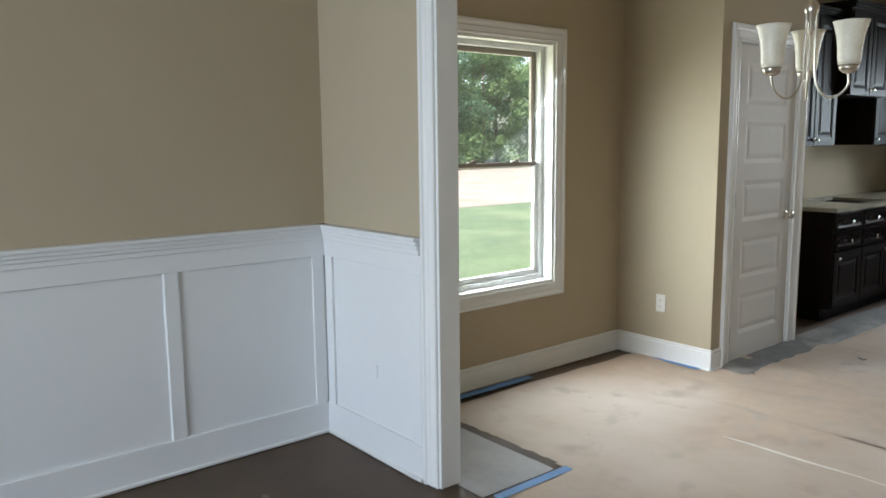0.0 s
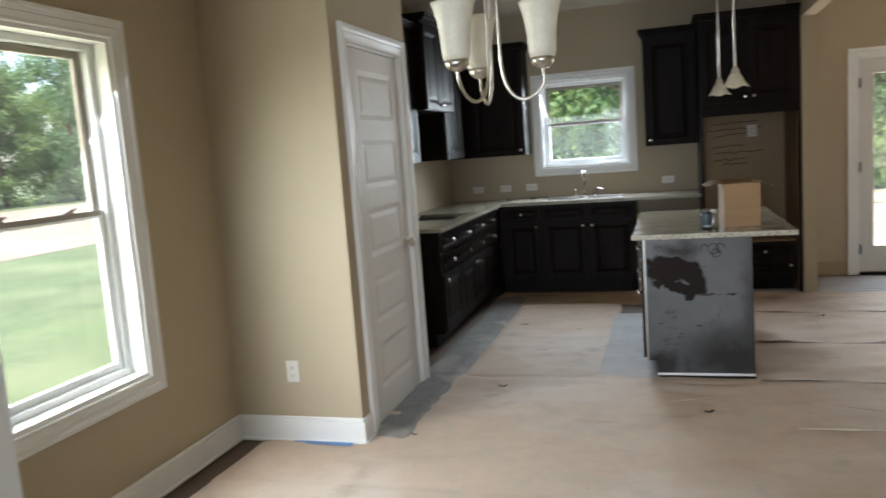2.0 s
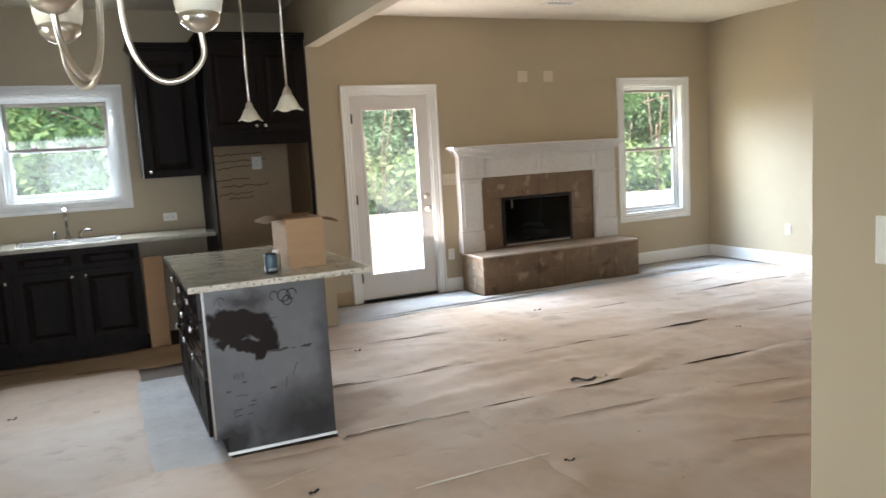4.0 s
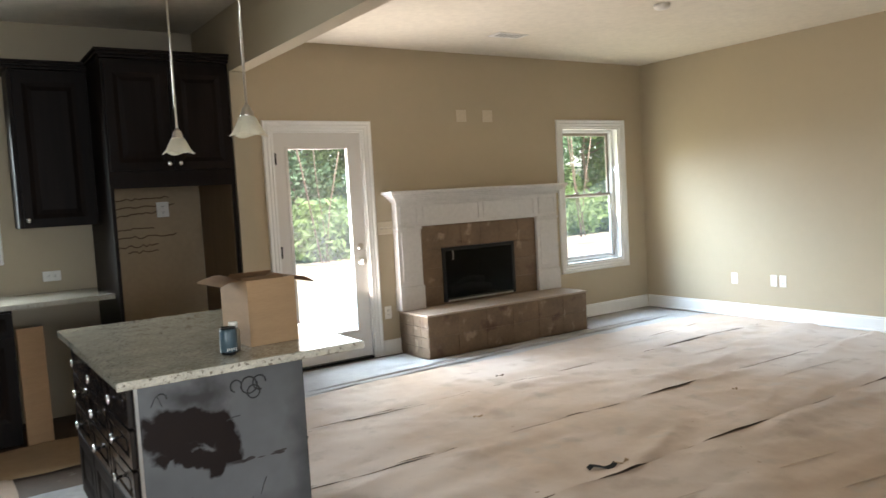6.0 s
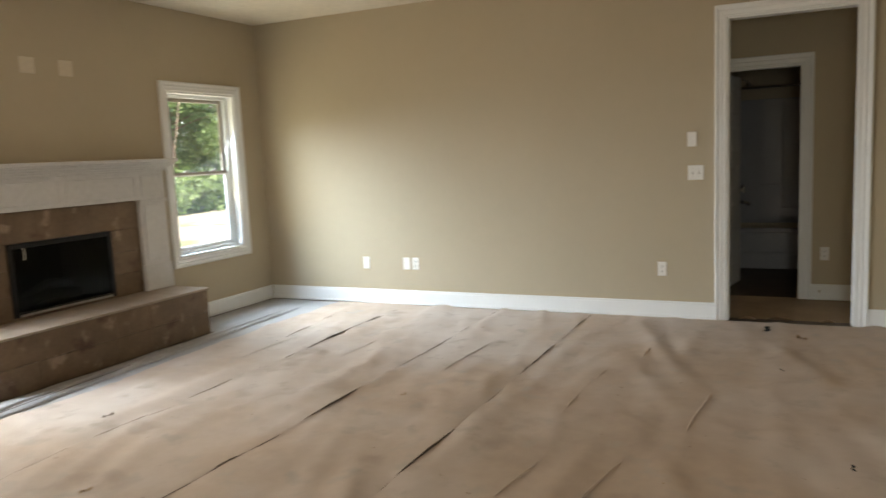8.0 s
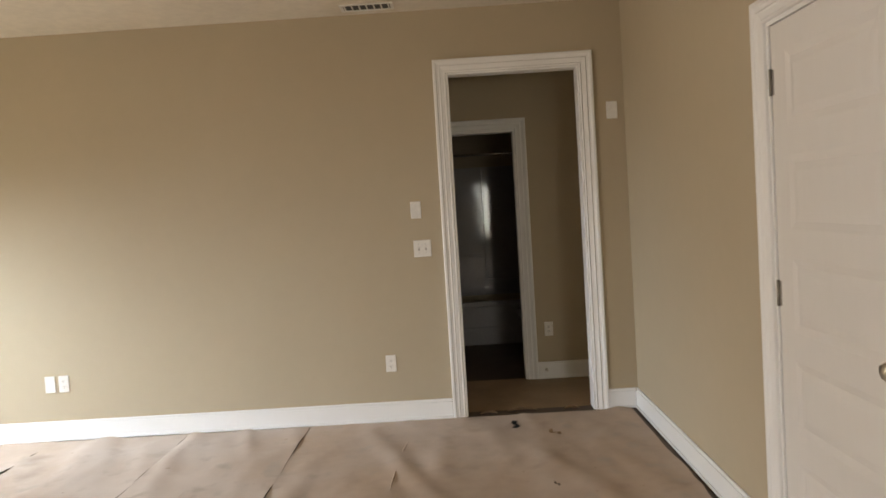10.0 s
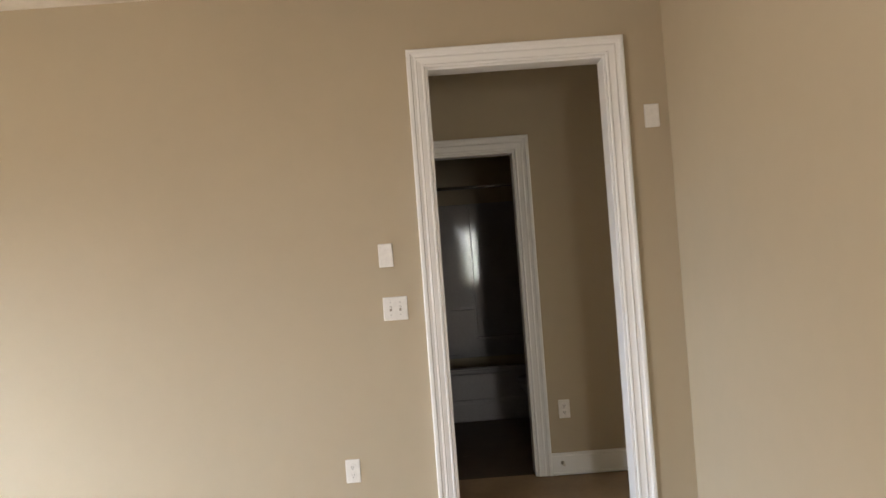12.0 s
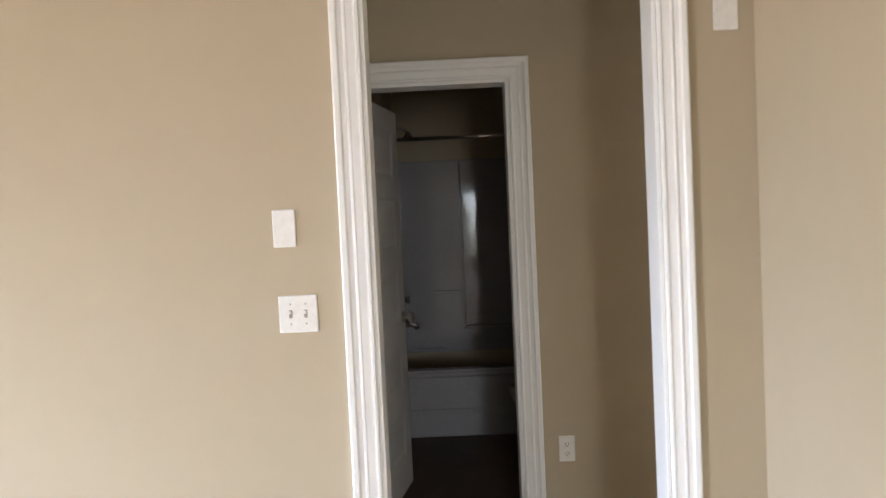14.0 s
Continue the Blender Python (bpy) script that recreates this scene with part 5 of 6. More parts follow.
for sx, sy in ((0.150, 0.004), (-0.076, -0.144), (-0.077, 0.142)):
    R = math.hypot(sx, sy)
    ux, uy = sx / R, sy / R
    bm = bmesh.new()
    prof = [(0.010, 0.345), (0.022, 0.335), (0.020, 0.22), (0.022, 0.08), (0.034, 0.02), (0.062, -0.020), (0.095, -0.028), (0.130, -0.012), (0.155, 0.020), (R, 0.055), (R, 0.068)]
    pts = []
    for i in range(len(prof) - 1):
        for s in range(3):
            f = s / 3
            pts.append((prof[i][0] + (prof[i + 1][0] - prof[i][0]) * f, prof[i][1] + (prof[i + 1][1] - prof[i][1]) * f))
    pts.append(prof[-1])
    for _ in range(2):
        pts = [pts[0]] + [((a[0] + 2 * b[0] + c[0]) / 4, (a[1] + 2 * b[1] + c[1]) / 4) for a, b, c in zip(pts, pts[1:], pts[2:])] + [pts[-1]]
    tube(bm, [(ux * r, uy * r, z) for r, z in pts], 0.0052, 8)
    part("arm", bm, NICKEL, t)
    bm = bmesh.new()
    lathe(bm, [(0.008, 0.060), (0.022, 0.066), (0.034, 0.078), (0.036, 0.092), (0.030, 0.094)], 20, (sx, sy, 0))
    part("socket_cup", bm, NICKEL, t)
    bm = bmesh.new()
    rings = []
    for r, z in ((0.010, 0.094), (0.038, 0.095), (0.042, 0.115), (0.044, 0.16), (0.050, 0.205), (0.060, 0.242), (0.065, 0.255), (0.062, 0.255), (0.057, 0.242), (0.047, 0.205), (0.041, 0.16), (0.039, 0.115)):
        rings.append([bm.verts.new((sx + r * math.cos(2 * math.pi * k / 28), sy + r * math.sin(2 * math.pi * k / 28), z)) for k in range(28)])
    for a, b in zip(rings, rings[1:]):
        for k in range(28):
            bm.faces.new((a[k], a[(k + 1) % 28], b[(k + 1) % 28], b[k])).smooth = True
    part("shade", bm, SHADE, t, "frosted marbled glass shade")

# ceiling fittings
t = thing("smoke_detector", pose(4.95, 8.68, CEIL), "round white smoke detector on the ceiling", "smoke detector")
bm = bmesh.new()
lathe(bm, [(0.062, -0.001), (0.062, -0.018), (0.050, -0.034), (0.01, -0.038)], 24)
part("body", bm, PLATE, t)


def register(m, w, d, label):
    t = thing("ceiling_register", m, label, "air vent")
    bm = bmesh.new()
    for q in ((-w / 2, w / 2, -d / 2, -d / 2 + 0.02), (-w / 2, w / 2, d / 2 - 0.02, d / 2), (-w / 2, -w / 2 + 0.02, -d / 2 + 0.02, d / 2 - 0.02), (w / 2 - 0.02, w / 2, -d / 2 + 0.02, d / 2 - 0.02)):
        box(bm, *q, -0.008, -0.0005, 0.002)
    part("frame", bm, PLATE, t)
    one("backing", SLOT, t, -w / 2 + 0.02, w / 2 - 0.02, -d / 2 + 0.02, d / 2 - 0.02, -0.002, -0.0005)
    n = 7
    for k in range(n):
        bm = bmesh.new()
        x = -w / 2 + 0.03 + (w - 0.06) * k / (n - 1)
        box(bm, x - 0.004, x + 0.004, -d / 2 + 0.02, d / 2 - 0.02, -0.010, -0.0025)
        part("slat", bm, PLATE, t)


register(pose(4.50, 9.95, CEIL), 0.32, 0.16, "white slatted air vent in the living room ceiling")
register(pose(6.88, 6.81, CEIL, 0, 0, 90), 0.34, 0.16, "white slatted air vent in the ceiling by the long wall")
for x, y in ((-0.05, 8.9), (0.9, 9.3)):
    t = thing("downlight", pose(x, y, CEIL), "small round recessed ceiling light, off", "downlight")
    bm = bmesh.new()
    lathe(bm, [(0.075, -0.001), (0.075, -0.006), (0.060, -0.007), (0.055, -0.002)], 24)
    part("ring", bm, PLATE, t)

# ---- fireplace ----
STONE = mat("refractory_grey", (0.06, 0.06, 0.058), 0.8, var=0.2, scale=5)
HX0, HX1, HY, HZ = 3.722, 5.60, 10.272, 0.385
t = thing("hearth", Matrix(), "raised hearth clad in mottled brown travertine tiles", "hearth")
one("core", GROUT, t, HX0 + 0.008, HX1 - 0.008, HY + 0.008, YN - 0.001, 0, HZ - 0.016)
tile_no = 0
rnd = random.Random(31)


def tile(parent, x0, x1, y0, y1, z0, z1, material=TRAV):
    bm = bmesh.new()
    box(bm, x0, x1, y0, y1, z0, z1, 0.0015)
    o = part("tile", bm, material, parent)
    return o


n = 6
for k in range(n):
    a, b = HX0 + (HX1 - HX0) * k / n, HX0 + (HX1 - HX0) * (k + 1) / n
    for r in range(2):
        z0, z1 = r * 0.183, (r + 1) * 0.183
        if r == 1:
            a2, b2 = a, b
        tile(t, a + 0.0015, b - 0.0015, HY, HY + 0.0085, z0 + 0.002, z1 - 0.001)
for k in range(4):
    a, b = HY + 0.009 + 0.119 * k, min(HY + 0.009 + 0.119 * (k + 1), YN - 0.002)
    for r in range(4):
        for x in ((HX0, HX0 + 0.0085), (HX1 - 0.0085, HX1)):
            tile(t, x[0] - 0.001 * ((k + r) % 2), x[1], a + 0.0015, b - 0.0015, r * 0.0915 + 0.002, (r + 1) * 0.0915 - 0.0015)
for k in range(n):
    a, b = HX0 - 0.012 + (HX1 - HX0 + 0.024) * k / n, HX0 - 0.012 + (HX1 - HX0 + 0.024) * (k + 1) / n
    tile(t, a + 0.001, b - 0.001, HY - 0.012, YN - 0.002, HZ - 0.0155, HZ, TRAVT)
SX0, SX1, SZ, FX0, FX1, FZ0, FZ1 = 3.955, 5.345, 1.135, 4.19, 5.055, 0.405, 0.917
t = thing("fireplace_surround", Matrix(), "mottled brown travertine tile surround round the firebox", "fireplace")
bm = bmesh.new()
for q in ((SX0, FX0, HZ, SZ), (FX1, SX1, HZ, SZ), (FX0, FX1, FZ1, SZ), (FX0, FX1, HZ, FZ0)):
    box(bm, q[0], q[1], YN - 0.045, YN - 0.001, q[2] + 0.001, q[3])
part("core", bm, GROUT, t)
for side in ((SX0, FX0 - 0.002), (FX1 + 0.002, SX1)):
    for r in range(3):
        z0, z1 = HZ + (FZ1 - HZ) * r / 3, HZ + (FZ1 - HZ) * (r + 1) / 3
        tile(t, side[0] + 0.001, side[1] - 0.001, YN - 0.056, YN - 0.0455, z0 + 0.0015, z1 - 0.0015)
for k in range(6):
    a, b = SX0 + (SX1 - SX0) * k / 6, SX0 + (SX1 - SX0) * (k + 1) / 6
    tile(t, a + 0.001, b - 0.001, YN - 0.056, YN - 0.0455, FZ1 + 0.0015, SZ - 0.001)
bm = bmesh.new()
for q in ((FX0 - 0.15, FX1 + 0.15, YN + 0.47, YN + 0.50, -0.55, 2.2), (FX0 - 0.15, FX0 - 0.12, YN + 0.151, YN + 0.47, -0.55, 2.2), (FX1 + 0.12, FX1 + 0.15, YN + 0.151, YN + 0.47, -0.55, 2.2), (FX0 - 0.12, FX1 + 0.12, YN + 0.151, YN + 0.47, 2.17, 2.2)):
    box(bm, *q)
solo("chimney_chase", bm, DOORP, "pale plain boxed chase behind the fireplace", "chase", kind="structure")
t = thing("firebox", Matrix(), "black metal firebox with folded glass doors and ceramic logs", "fireplace")
bm = bmesh.new()
for q in ((FX0, FX0 + 0.035, FZ0, FZ1), (FX1 - 0.035, FX1, FZ0, FZ1), (FX0 + 0.035, FX1 - 0.035, FZ1 - 0.035, FZ1), (FX0 + 0.035, FX1 - 0.035, FZ0, FZ0 + 0.03)):
    box(bm, q[0], q[1], YN - 0.066, YN - 0.03, q[2], q[3], 0.003)
part("frame", bm, BLACK, t)
for nm, q in (("back_panel", (FX0 + 0.10, FX1 - 0.10, YN + 0.395, YN + 0.42, FZ0 + 0.012, FZ1 - 0.012)), ("floor_panel", (FX0 + 0.004, FX1 - 0.004, YN - 0.028, YN + 0.42, FZ0 + 0.001, FZ0 + 0.011)), ("ceiling_panel", (FX0 + 0.004, FX1 - 0.004, YN - 0.028, YN + 0.42, FZ1 - 0.011, FZ1 - 0.001))):
    one(nm, FIREP, t, *q, label="dark refractory panel")
for nm, xa, xb in (("side_panel", FX0 + 0.004, FX0 + 0.10), ("side_panel", FX1 - 0.004, FX1 - 0.10)):
    bm = bmesh.new()
    d = 0.012 if xb > xa else -0.012
    lo = [bm.verts.new(c) for c in ((xa, YN - 0.028, FZ0 + 0.012), (xa + d, YN - 0.028, FZ0 + 0.012), (xb + d, YN + 0.394, FZ0 + 0.012), (xb, YN + 0.394, FZ0 + 0.012))]
    hi = [bm.verts.new((v.co.x, v.co.y, FZ1 - 0.012)) for v in lo]
    bm.faces.new(lo[::-1])
    bm.faces.new(hi)
    for k in range(4):
        bm.faces.new((lo[k], lo[(k + 1) % 4], hi[(k + 1) % 4], hi[k]))
    part(nm, bm, STONE, t, "grey refractory side panel")
bm = bmesh.new()
tube(bm, [(4.36, YN + 0.10, FZ0 + 0.06), (4.62, YN + 0.14, FZ0 + 0.09), (4.86, YN + 0.11, FZ0 + 0.07)], 0.038, 10)
tube(bm, [(4.44, YN + 0.22, FZ0 + 0.07), (4.66, YN + 0.20, FZ0 + 0.16), (4.80, YN + 0.12, FZ0 + 0.15)], 0.032, 10)
part("logs", bm, FIREB, t, "dark ceramic logs")
bm = bmesh.new()
for k in range(9):
    tube(bm, [(4.36 + 0.06 * k, YN + 0.04, FZ0 + 0.02), (4.36 + 0.06 * k, YN + 0.30, FZ0 + 0.02)], 0.006, 6)
part("grate", bm, BLACK, t)
g = one("glass_door", SMOKED, t, FX0 + 0.035, FX1 - 0.035, YN - 0.052, YN - 0.048, FZ0 + 0.03, FZ1 - 0.035, label="dark smoked glass door")
bm = bmesh.new()
tube(bm, [(4.30, YN - 0.068, 0.80), (4.30, YN - 0.082, 0.81), (4.30, YN - 0.082, 0.87), (4.30, YN - 0.068, 0.88)], 0.005, 6)
part("handle", bm, NICKEL, t)
bm = bmesh.new()
box(bm, FX0 + 0.04, FX1 - 0.04, YN - 0.070, YN - 0.058, FZ0 + 0.002, FZ0 + 0.018, 0.002)
part("bottom_rail", bm, STEEL, t)

MX0, MX1 = 3.708, 5.628
t = thing("mantelpiece", Matrix(), "white painted wooden mantelpiece with plain pilasters and stepped shelf", "mantelpiece")
for x0, x1 in ((MX0, SX0 - 0.001), (SX1 + 0.001, MX1)):
    bm = bmesh.new()
    box(bm, x0, x1, YN - 0.085, YN - 0.001, HZ + 0.001, 1.135, 0.003)
    box(bm, x0 - 0.008, x1 + 0.006, YN - 0.098, YN - 0.002, HZ + 0.001, 0.60, 0.004)
    box(bm, x0 + 0.035, x1 - 0.035, YN - 0.094, YN - 0.084, 0.64, 1.09, 0.003)
    box(bm, x0 - 0.006, x1 + 0.006, YN - 0.100, YN - 0.002, 1.112, 1.137, 0.004)
    part("pilaster", bm, MANTEL_SHADED, t)
bm = bmesh.new()
box(bm, MX0, MX1, YN - 0.085, YN - 0.001, 1.1375, 1.365, 0.003)
for x0, x1 in ((MX0 + 0.03, SX0 - 0.03), (SX0 + 0.03, 4.625), (4.675, SX1 - 0.03), (SX1 + 0.03, MX1 - 0.03)):
    for q in ((x0, x1, 1.165, 1.175), (x0, x1, 1.325, 1.335), (x0, x0 + 0.01, 1.175, 1.325), (x1 - 0.01, x1, 1.175, 1.325)):
        box(bm, q[0], q[1], YN - 0.092, YN - 0.084, q[2], q[3], 0.002)
part("frieze", bm, MANTEL_SHADED, t)
bm = bmesh.new()
for d, z0, z1 in ((0.10, 1.3655, 1.382), (0.115, 1.382, 1.400), (0.135, 1.400, 1.418), (0.16, 1.418, 1.436)):
    box(bm, MX0 - (d - 0.085), MX1 + (d - 0.085), YN - d, YN - 0.001, z0, z1, 0.003)
part("bed_moulding", bm, MANTEL_SHADED, t)
one("shelf", MANTEL_SHADED, t, 3.605, 5.70, YN - 0.19, YN - 0.002, 1.4365, 1.465, bevel=0.004)

# ---- bathroom ----
t = thing("bathtub", Matrix(), "white acrylic bathtub with an apron front, in a dark bathroom", "bathtub")
TX = 9.66
bm = bmesh.new()
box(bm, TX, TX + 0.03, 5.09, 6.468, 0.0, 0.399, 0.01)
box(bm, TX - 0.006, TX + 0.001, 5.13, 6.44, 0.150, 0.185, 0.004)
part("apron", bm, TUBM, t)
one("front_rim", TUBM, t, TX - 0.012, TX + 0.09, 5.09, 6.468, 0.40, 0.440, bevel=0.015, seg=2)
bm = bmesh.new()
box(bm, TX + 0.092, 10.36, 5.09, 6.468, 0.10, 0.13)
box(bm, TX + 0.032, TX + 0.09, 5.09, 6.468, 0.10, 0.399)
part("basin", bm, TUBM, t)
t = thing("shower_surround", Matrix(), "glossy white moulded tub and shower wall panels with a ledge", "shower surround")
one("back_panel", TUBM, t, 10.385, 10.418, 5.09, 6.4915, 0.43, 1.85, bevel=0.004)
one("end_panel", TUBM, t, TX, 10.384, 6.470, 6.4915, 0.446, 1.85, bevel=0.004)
bm = bmesh.new()
box(bm, 10.31, 10.384, 5.10, 6.02, 0.590, 0.622, 0.012, 3)
box(bm, 10.325, 10.384, 5.990, 6.026, 0.622, 1.84, 0.016, 3)
box(bm, 10.31, 10.384, 6.022, 6.25, 0.862, 0.890, 0.012, 3)
box(bm, 10.34, 10.384, 6.16, 6.46, 0.445, 0.465, 0.008, 2)
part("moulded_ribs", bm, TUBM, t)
bm = bmesh.new()
tube(bm, [(TX + 0.02, 5.08, 1.945), (TX + 0.02, 6.490, 1.945)], 0.0125, 10)
solo("shower_rod", bm, CHROME, "chrome shower curtain rod above the tub", "rod")
t = thing("shower_fittings", pose(10.02, 6.469, 0), "chrome shower head, valve and tub spout on the panel", "faucet")
bm = bmesh.new()
lathe(bm, [(0.05, 0), (0.05, -0.008), (0.02, -0.014), (0.02, -0.05), (0.03, -0.055), (0.03, -0.075)], 18, (0, 0, 0.87), "y")
part("valve", bm, CHROME, t)
bm = bmesh.new()
tube(bm, [(0, 0, 0.70), (0, -0.08, 0.70), (0, -0.11, 0.69), (0, -0.12, 0.665)], 0.02, 10)
part("spout", bm, CHROME, t)
bm = bmesh.new()
tube(bm, [(0, 0.02, 2.06), (0, -0.07, 2.06), (0, -0.11, 2.03)], 0.009, 8)
lathe(bm, [(0.012, 0), (0.035, -0.04), (0.035, -0.05)], 16, (0, -0.115, 2.035))
part("shower_head", bm, CHROME, t)
t = thing("toilet", pose(9.15, 5.54, 0), "white toilet beside the bathtub", "toilet")
for nm, prof in (("bowl", [(0.105, 0), (0.105, 0.10), (0.12, 0.22), (0.17, 0.34), (0.185, 0.385), (0.17, 0.39)]), ("seat", [(0.185, 0.392), (0.190, 0.40), (0.187, 0.425), (0.05, 0.43)])):
    bm = bmesh.new()
    lathe(bm, prof, 28)
    for v in bm.verts:
        v.co.y *= 1.34
    part(nm, bm, TUBM, t)
bm = bmesh.new()
box(bm, -0.22, 0.22, -0.455, -0.265, 0.38, 0.74, 0.02, 2)
box(bm, -0.235, 0.235, -0.462, -0.255, 0.742, 0.775, 0.012, 2)
box(bm, -0.10, 0.10, -0.40, -0.12, 0.002, 0.36, 0.02, 2)
part("tank", bm, TUBM, t)

rnd = random.Random(8)
bm = bmesh.new()
lo, hi = [], []
for k in range(25):
    x = -0.97 + 0.72 * k / 24
    lo.append(bm.verts.new((x, 4.525 + 0.006 * rnd.random(), 0.0165)))
    hi.append(bm.verts.new((x, 4.535 + 0.016 * rnd.random(), 0.0185)))
for k in range(24):
    bm.faces.new((lo[k], lo[k + 1], hi[k + 1], hi[k]))
solo("torn_edge", bm, SLAB, "dark torn edge between two floor papers", "tear")
for k, (x0, x1, y, w) in enumerate(((6.94, 7.10, 5.62, 0.05), (6.98, 7.12, 5.95, 0.10), (7.00, 7.09, 6.18, 0.06))):
    bm = bmesh.new()
    lo, hi = [], []
    for i in range(9):
        f = i / 8
        lo.append(bm.verts.new((y - w + 2 * w * f, -0.03 * math.sin(math.pi * f) - 0.01 * rnd.random(), 0.004)))
        hi.append(bm.verts.new((y - w + 2 * w * f, 0.015 * rnd.random(), 0.012 + 0.02 * math.sin(math.pi * f))))
    for i in range(8):
        bm.faces.new((lo[i], lo[i + 1], hi[i + 1], hi[i]))
    bmesh.ops.solidify(bm, geom=bm.faces[:], thickness=0.0012)
    solo("paper_curl", bm, KRAFTD, "torn curled brown paper edge at the hall threshold", "scrap", m=pose(x1 - 0.05, 0, 0.012, 0, 0, 90))
# ---- scraps on the floor ----
rnd = random.Random(51)
for k, (x, y, l) in enumerate(((2.94, 7.50, 0.16), (3.05, 7.47, 0.10), (2.2, 6.55, 0.05), (1.1, 6.85, 0.05), (3.0, 8.62, 0.06), (3.75, 9.35, 0.07), (2.0, 9.0, 0.05), (4.6, 7.9, 0.04), (-0.2, 8.75, 0.05), (-0.05, 7.2, 0.05), (0.25, 8.6, 0.03), (-0.35, 6.4, 0.04), (4.3, 5.6, 0.05), (3.9, 6.3, 0.04), (5.7, 5.9, 0.04), (6.75, 6.02, 0.14), (6.55, 5.80, 0.10))):
    bm = bmesh.new()
    a = rnd.uniform(-0.5, 0.5)
    pts = [(l * (i / 5 - 0.5), 0.12 * l * math.sin(i * 1.3 + k), 0.004 + 0.006 * math.sin(i * 1.5)) for i in range(6)]
    top = [bm.verts.new((p[0], p[1] - 0.10 * l - 0.003, p[2])) for p in pts]
    bot = [bm.verts.new((p[0], p[1] + 0.10 * l + 0.003, p[2] + 0.003)) for p in pts]
    for i in range(5):
        bm.faces.new((top[i], top[i + 1], bot[i + 1], bot[i]))
    bmesh.ops.solidify(bm, geom=bm.faces[:], thickness=0.0015)
    solo("floor_scrap", bm, (BLACKM, KRAFTD, SLAB)[k % 3], "small dark torn scrap lying on the floor paper", "scrap", m=pose(x, y, 0.012, 0, 0, math.degrees(a)))


def ridge(name, pts, w, h, material, label, seed, z=0.014, category="paper fold"):
    """A fold that stands up along a line on the paper, uneven in width and height."""
    r2 = random.Random(seed)
    bm = bmesh.new()
    line = []
    for (xa, ya), (xb, yb) in zip(pts, pts[1:]):
        n = max(2, int(math.hypot(xb - xa, yb - ya) / 0.05))
        line += [(xa + (xb - xa) * k / n, ya + (yb - ya) * k / n) for k in range(n)]
    line.append(pts[-1])
    rows = []
    n = len(line) - 1
    for k, (x, y) in enumerate(line):
        a, b = line[max(0, k - 1)], line[min(n, k + 1)]
        d = Vector((b[0] - a[0], b[1] - a[1], 0)).normalized()
        nrm = Vector((-d.y, d.x, 0))
        f = min(1, 6 * k / n, 6 * (n - k) / n)
        ww = w * (0.25 + 0.75 * f) * (0.8 + 0.5 * noise.noise(Vector((k * 0.22, seed, 0)))) / 2
        hh = h * f * (0.55 + 0.9 * abs(noise.noise(Vector((k * 0.16, seed, 3)))))
        off = 0.010 * noise.noise(Vector((k * 0.12, seed, 7)))
        rows.append([bm.verts.new(Vector((x, y, z + hh * e)) + nrm * (off + ww * u)) for u, e in ((-1, -0.1), (-0.55, 0.45), (-0.1, 1.0), (0.35, 0.75), (1, -0.1))])
    for a, b in zip(rows, rows[1:]):
        for k in range(4):
            bm.faces.new((a[k], b[k], b[k + 1], a[k + 1])).smooth = True
    return solo(name, bm, material, label, category)


# the folded edges of the pale strip before the hearth
ridge("paper_fold", [(2.28, 9.935), (3.2, 9.93), (3.9, 9.985), (5.2, 10.05), (6.85, 10.12)], 0.045, 0.020, PALEP, "pale folded paper edge standing up before the hearth", 3, 0.010)
ridge("paper_fold", [(2.30, 10.035), (3.4, 10.075), (4.0, 10.135), (5.2, 10.16), (6.80, 10.20)], 0.035, 0.016, PALEP, "pale folded paper edge standing up before the hearth", 4, 0.008)
# the shadow between the two folds, drawn as a strip in the dark floor's colour
ridge("gap_and_shadow_strip", [(2.5, 9.985), (3.9, 10.045), (4.6, 10.09)], 0.020, 0.002, SLAB, "dark strip painted as the shadow between two folded paper edges", 5, 0.0185, "gap")
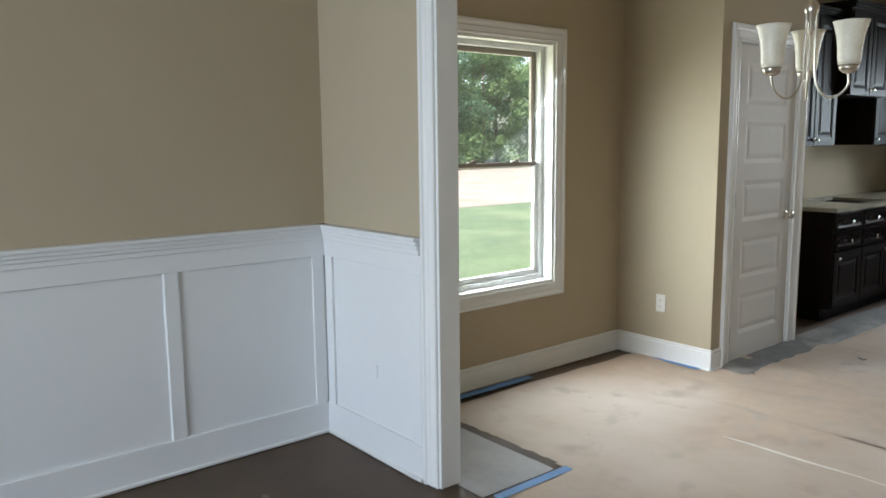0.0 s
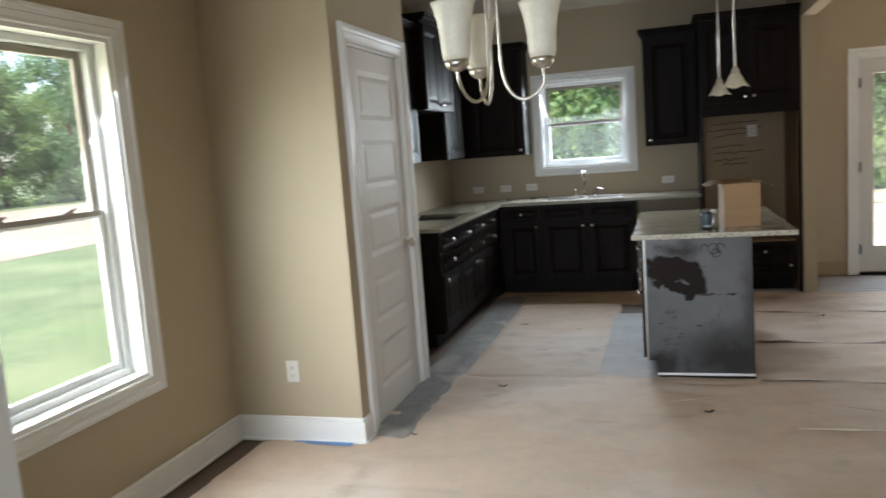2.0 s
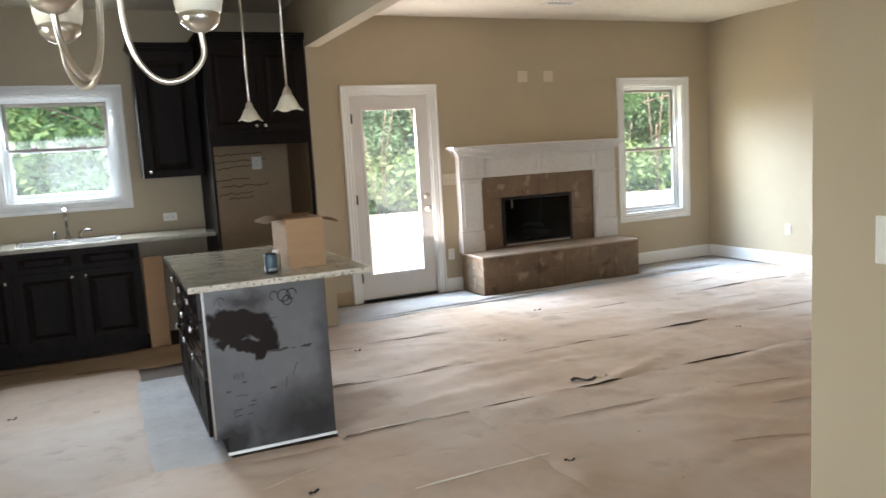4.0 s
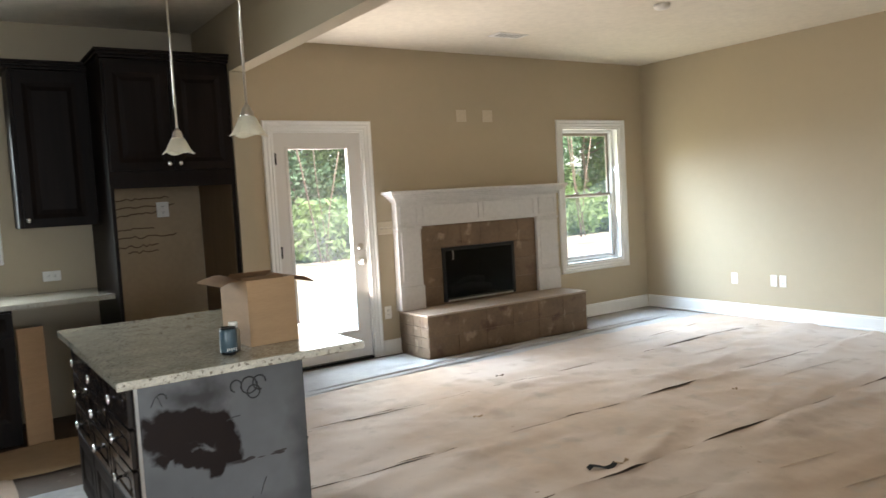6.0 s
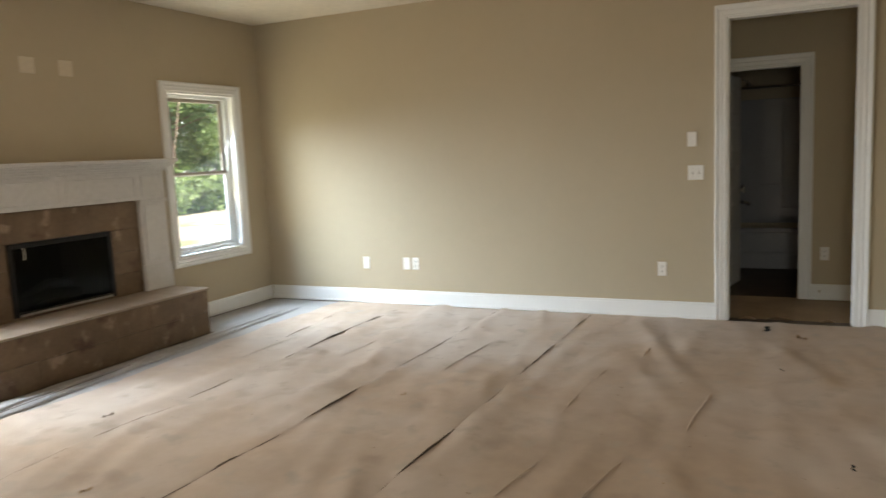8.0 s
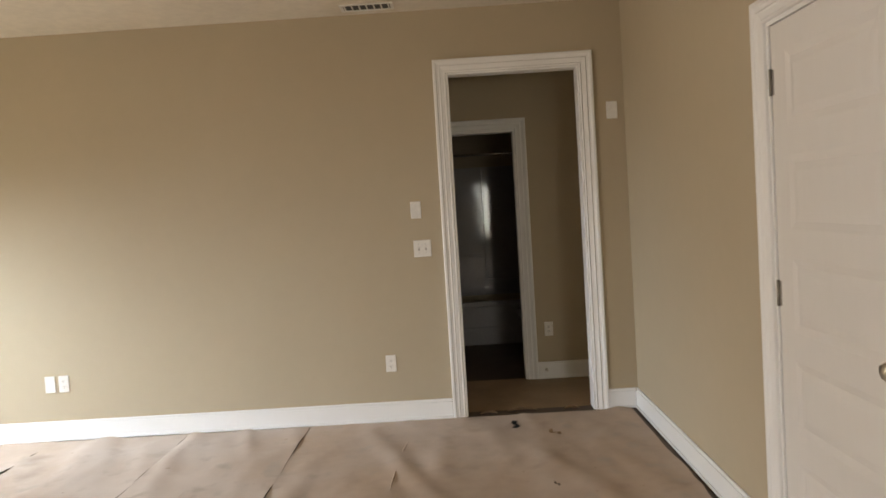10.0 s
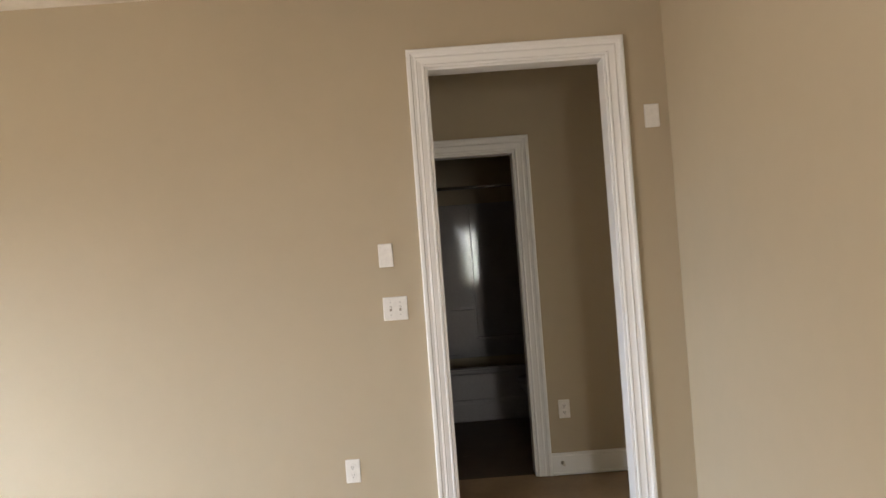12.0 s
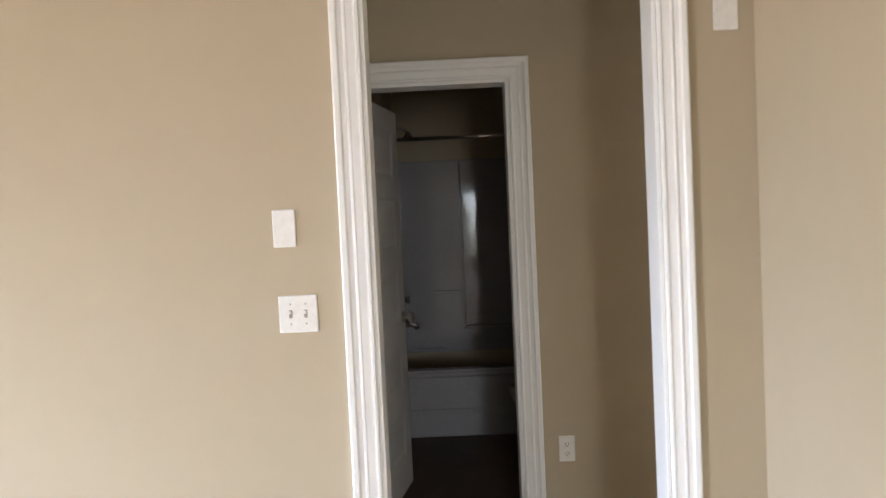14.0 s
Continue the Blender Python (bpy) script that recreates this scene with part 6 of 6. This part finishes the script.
# the dark overlaps of the seams
for k, (xa, ya, xb, yb, w) in enumerate(((4.10, 8.232, 4.95, 8.222, 0.030), (3.40, 8.248, 3.54, 8.246, 0.034), (2.20, 8.262, 2.44, 8.26, 0.022), (5.35, 8.205, 5.80, 8.19, 0.018), (6.35, 8.185, 6.75, 8.175, 0.016),
                                         (3.62, 7.405, 4.08, 7.398, 0.024), (2.20, 7.41, 2.62, 7.403, 0.030), (1.45, 7.415, 1.75, 7.41, 0.02), (2.10, 9.158, 2.85, 9.152, 0.016), (3.30, 9.148, 3.85, 9.140, 0.020), (4.15, 9.135, 4.85, 9.128, 0.016), (1.45, 9.165, 1.8, 9.16, 0.02), (1.45, 8.275, 1.75, 8.272, 0.018),
                                         (6.2, 9.57, 6.6, 9.60, 0.018), (5.6, 9.50, 6.0, 9.54, 0.012), (-0.60, 9.93, -0.05, 9.91, 0.045), (0.05, 9.62, 0.45, 9.60, 0.02))):
    ridge("gap_and_shadow_strip", [(xa, ya), ((xa + xb) / 2, (ya + yb) / 2 + 0.004), (xb, yb)], w * 0.6, 0.004, SLAB, "dark slit where two floor papers part", 20 + k, 0.013, "gap")
# long creases in the paper
for k, (xa, ya, xb, yb, w, h) in enumerate(((5.75, 6.75, 6.55, 6.70, 0.05, 0.014), (4.6, 6.95, 5.5, 6.90, 0.06, 0.010), (3.5, 6.62, 4.15, 6.50, 0.05, 0.014), (3.75, 6.30, 4.35, 6.18, 0.05, 0.013), (3.3, 6.95, 4.0, 6.86, 0.04, 0.009), (4.4, 6.3, 5.2, 6.25, 0.05, 0.012),
                                            (2.95, 6.35, 3.35, 6.22, 0.04, 0.010), (5.2, 8.75, 5.9, 8.70, 0.04, 0.009), (4.9, 9.45, 5.8, 9.42, 0.04, 0.009), (2.4, 7.05, 3.1, 7.0, 0.05, 0.010), (0.10, 8.1, 0.42, 7.85, 0.04, 0.012), (-0.02, 8.3, 0.30, 8.05, 0.04, 0.012), (1.5, 7.05, 2.05, 6.9, 0.05, 0.012), (0.9, 7.0, 1.3, 7.15, 0.05, 0.010), (0.4, 6.7, 0.9, 6.62, 0.04, 0.008), (5.1, 7.9, 5.9, 7.86, 0.05, 0.009))):
    ridge("paper_crease", [(xa, ya), ((xa + xb) / 2, (ya + yb) / 2 + 0.012), (xb, yb)], w * 0.38, h * 0.5, KRAFT, "raised crease in the tan floor paper", 60 + k, 0.011, "crease")
# white chalky marks
for k, (x, y, l, rz) in enumerate(((0.42, 5.375, 0.72, 1), (1.83, 6.663, 0.68, 1), (1.78, 7.41, 0.70, -2))):
    c, d = l / 2 * math.cos(radians(rz)), l / 2 * math.sin(radians(rz))
    ridge("chalk_mark", [(x - c, y - d), (x, y + 0.004), (x + c, y + d)], 0.022, 0.006, CHALK, "pale chalky crease line on the floor paper", 90 + k, 0.015 if k else 0.017, "mark")
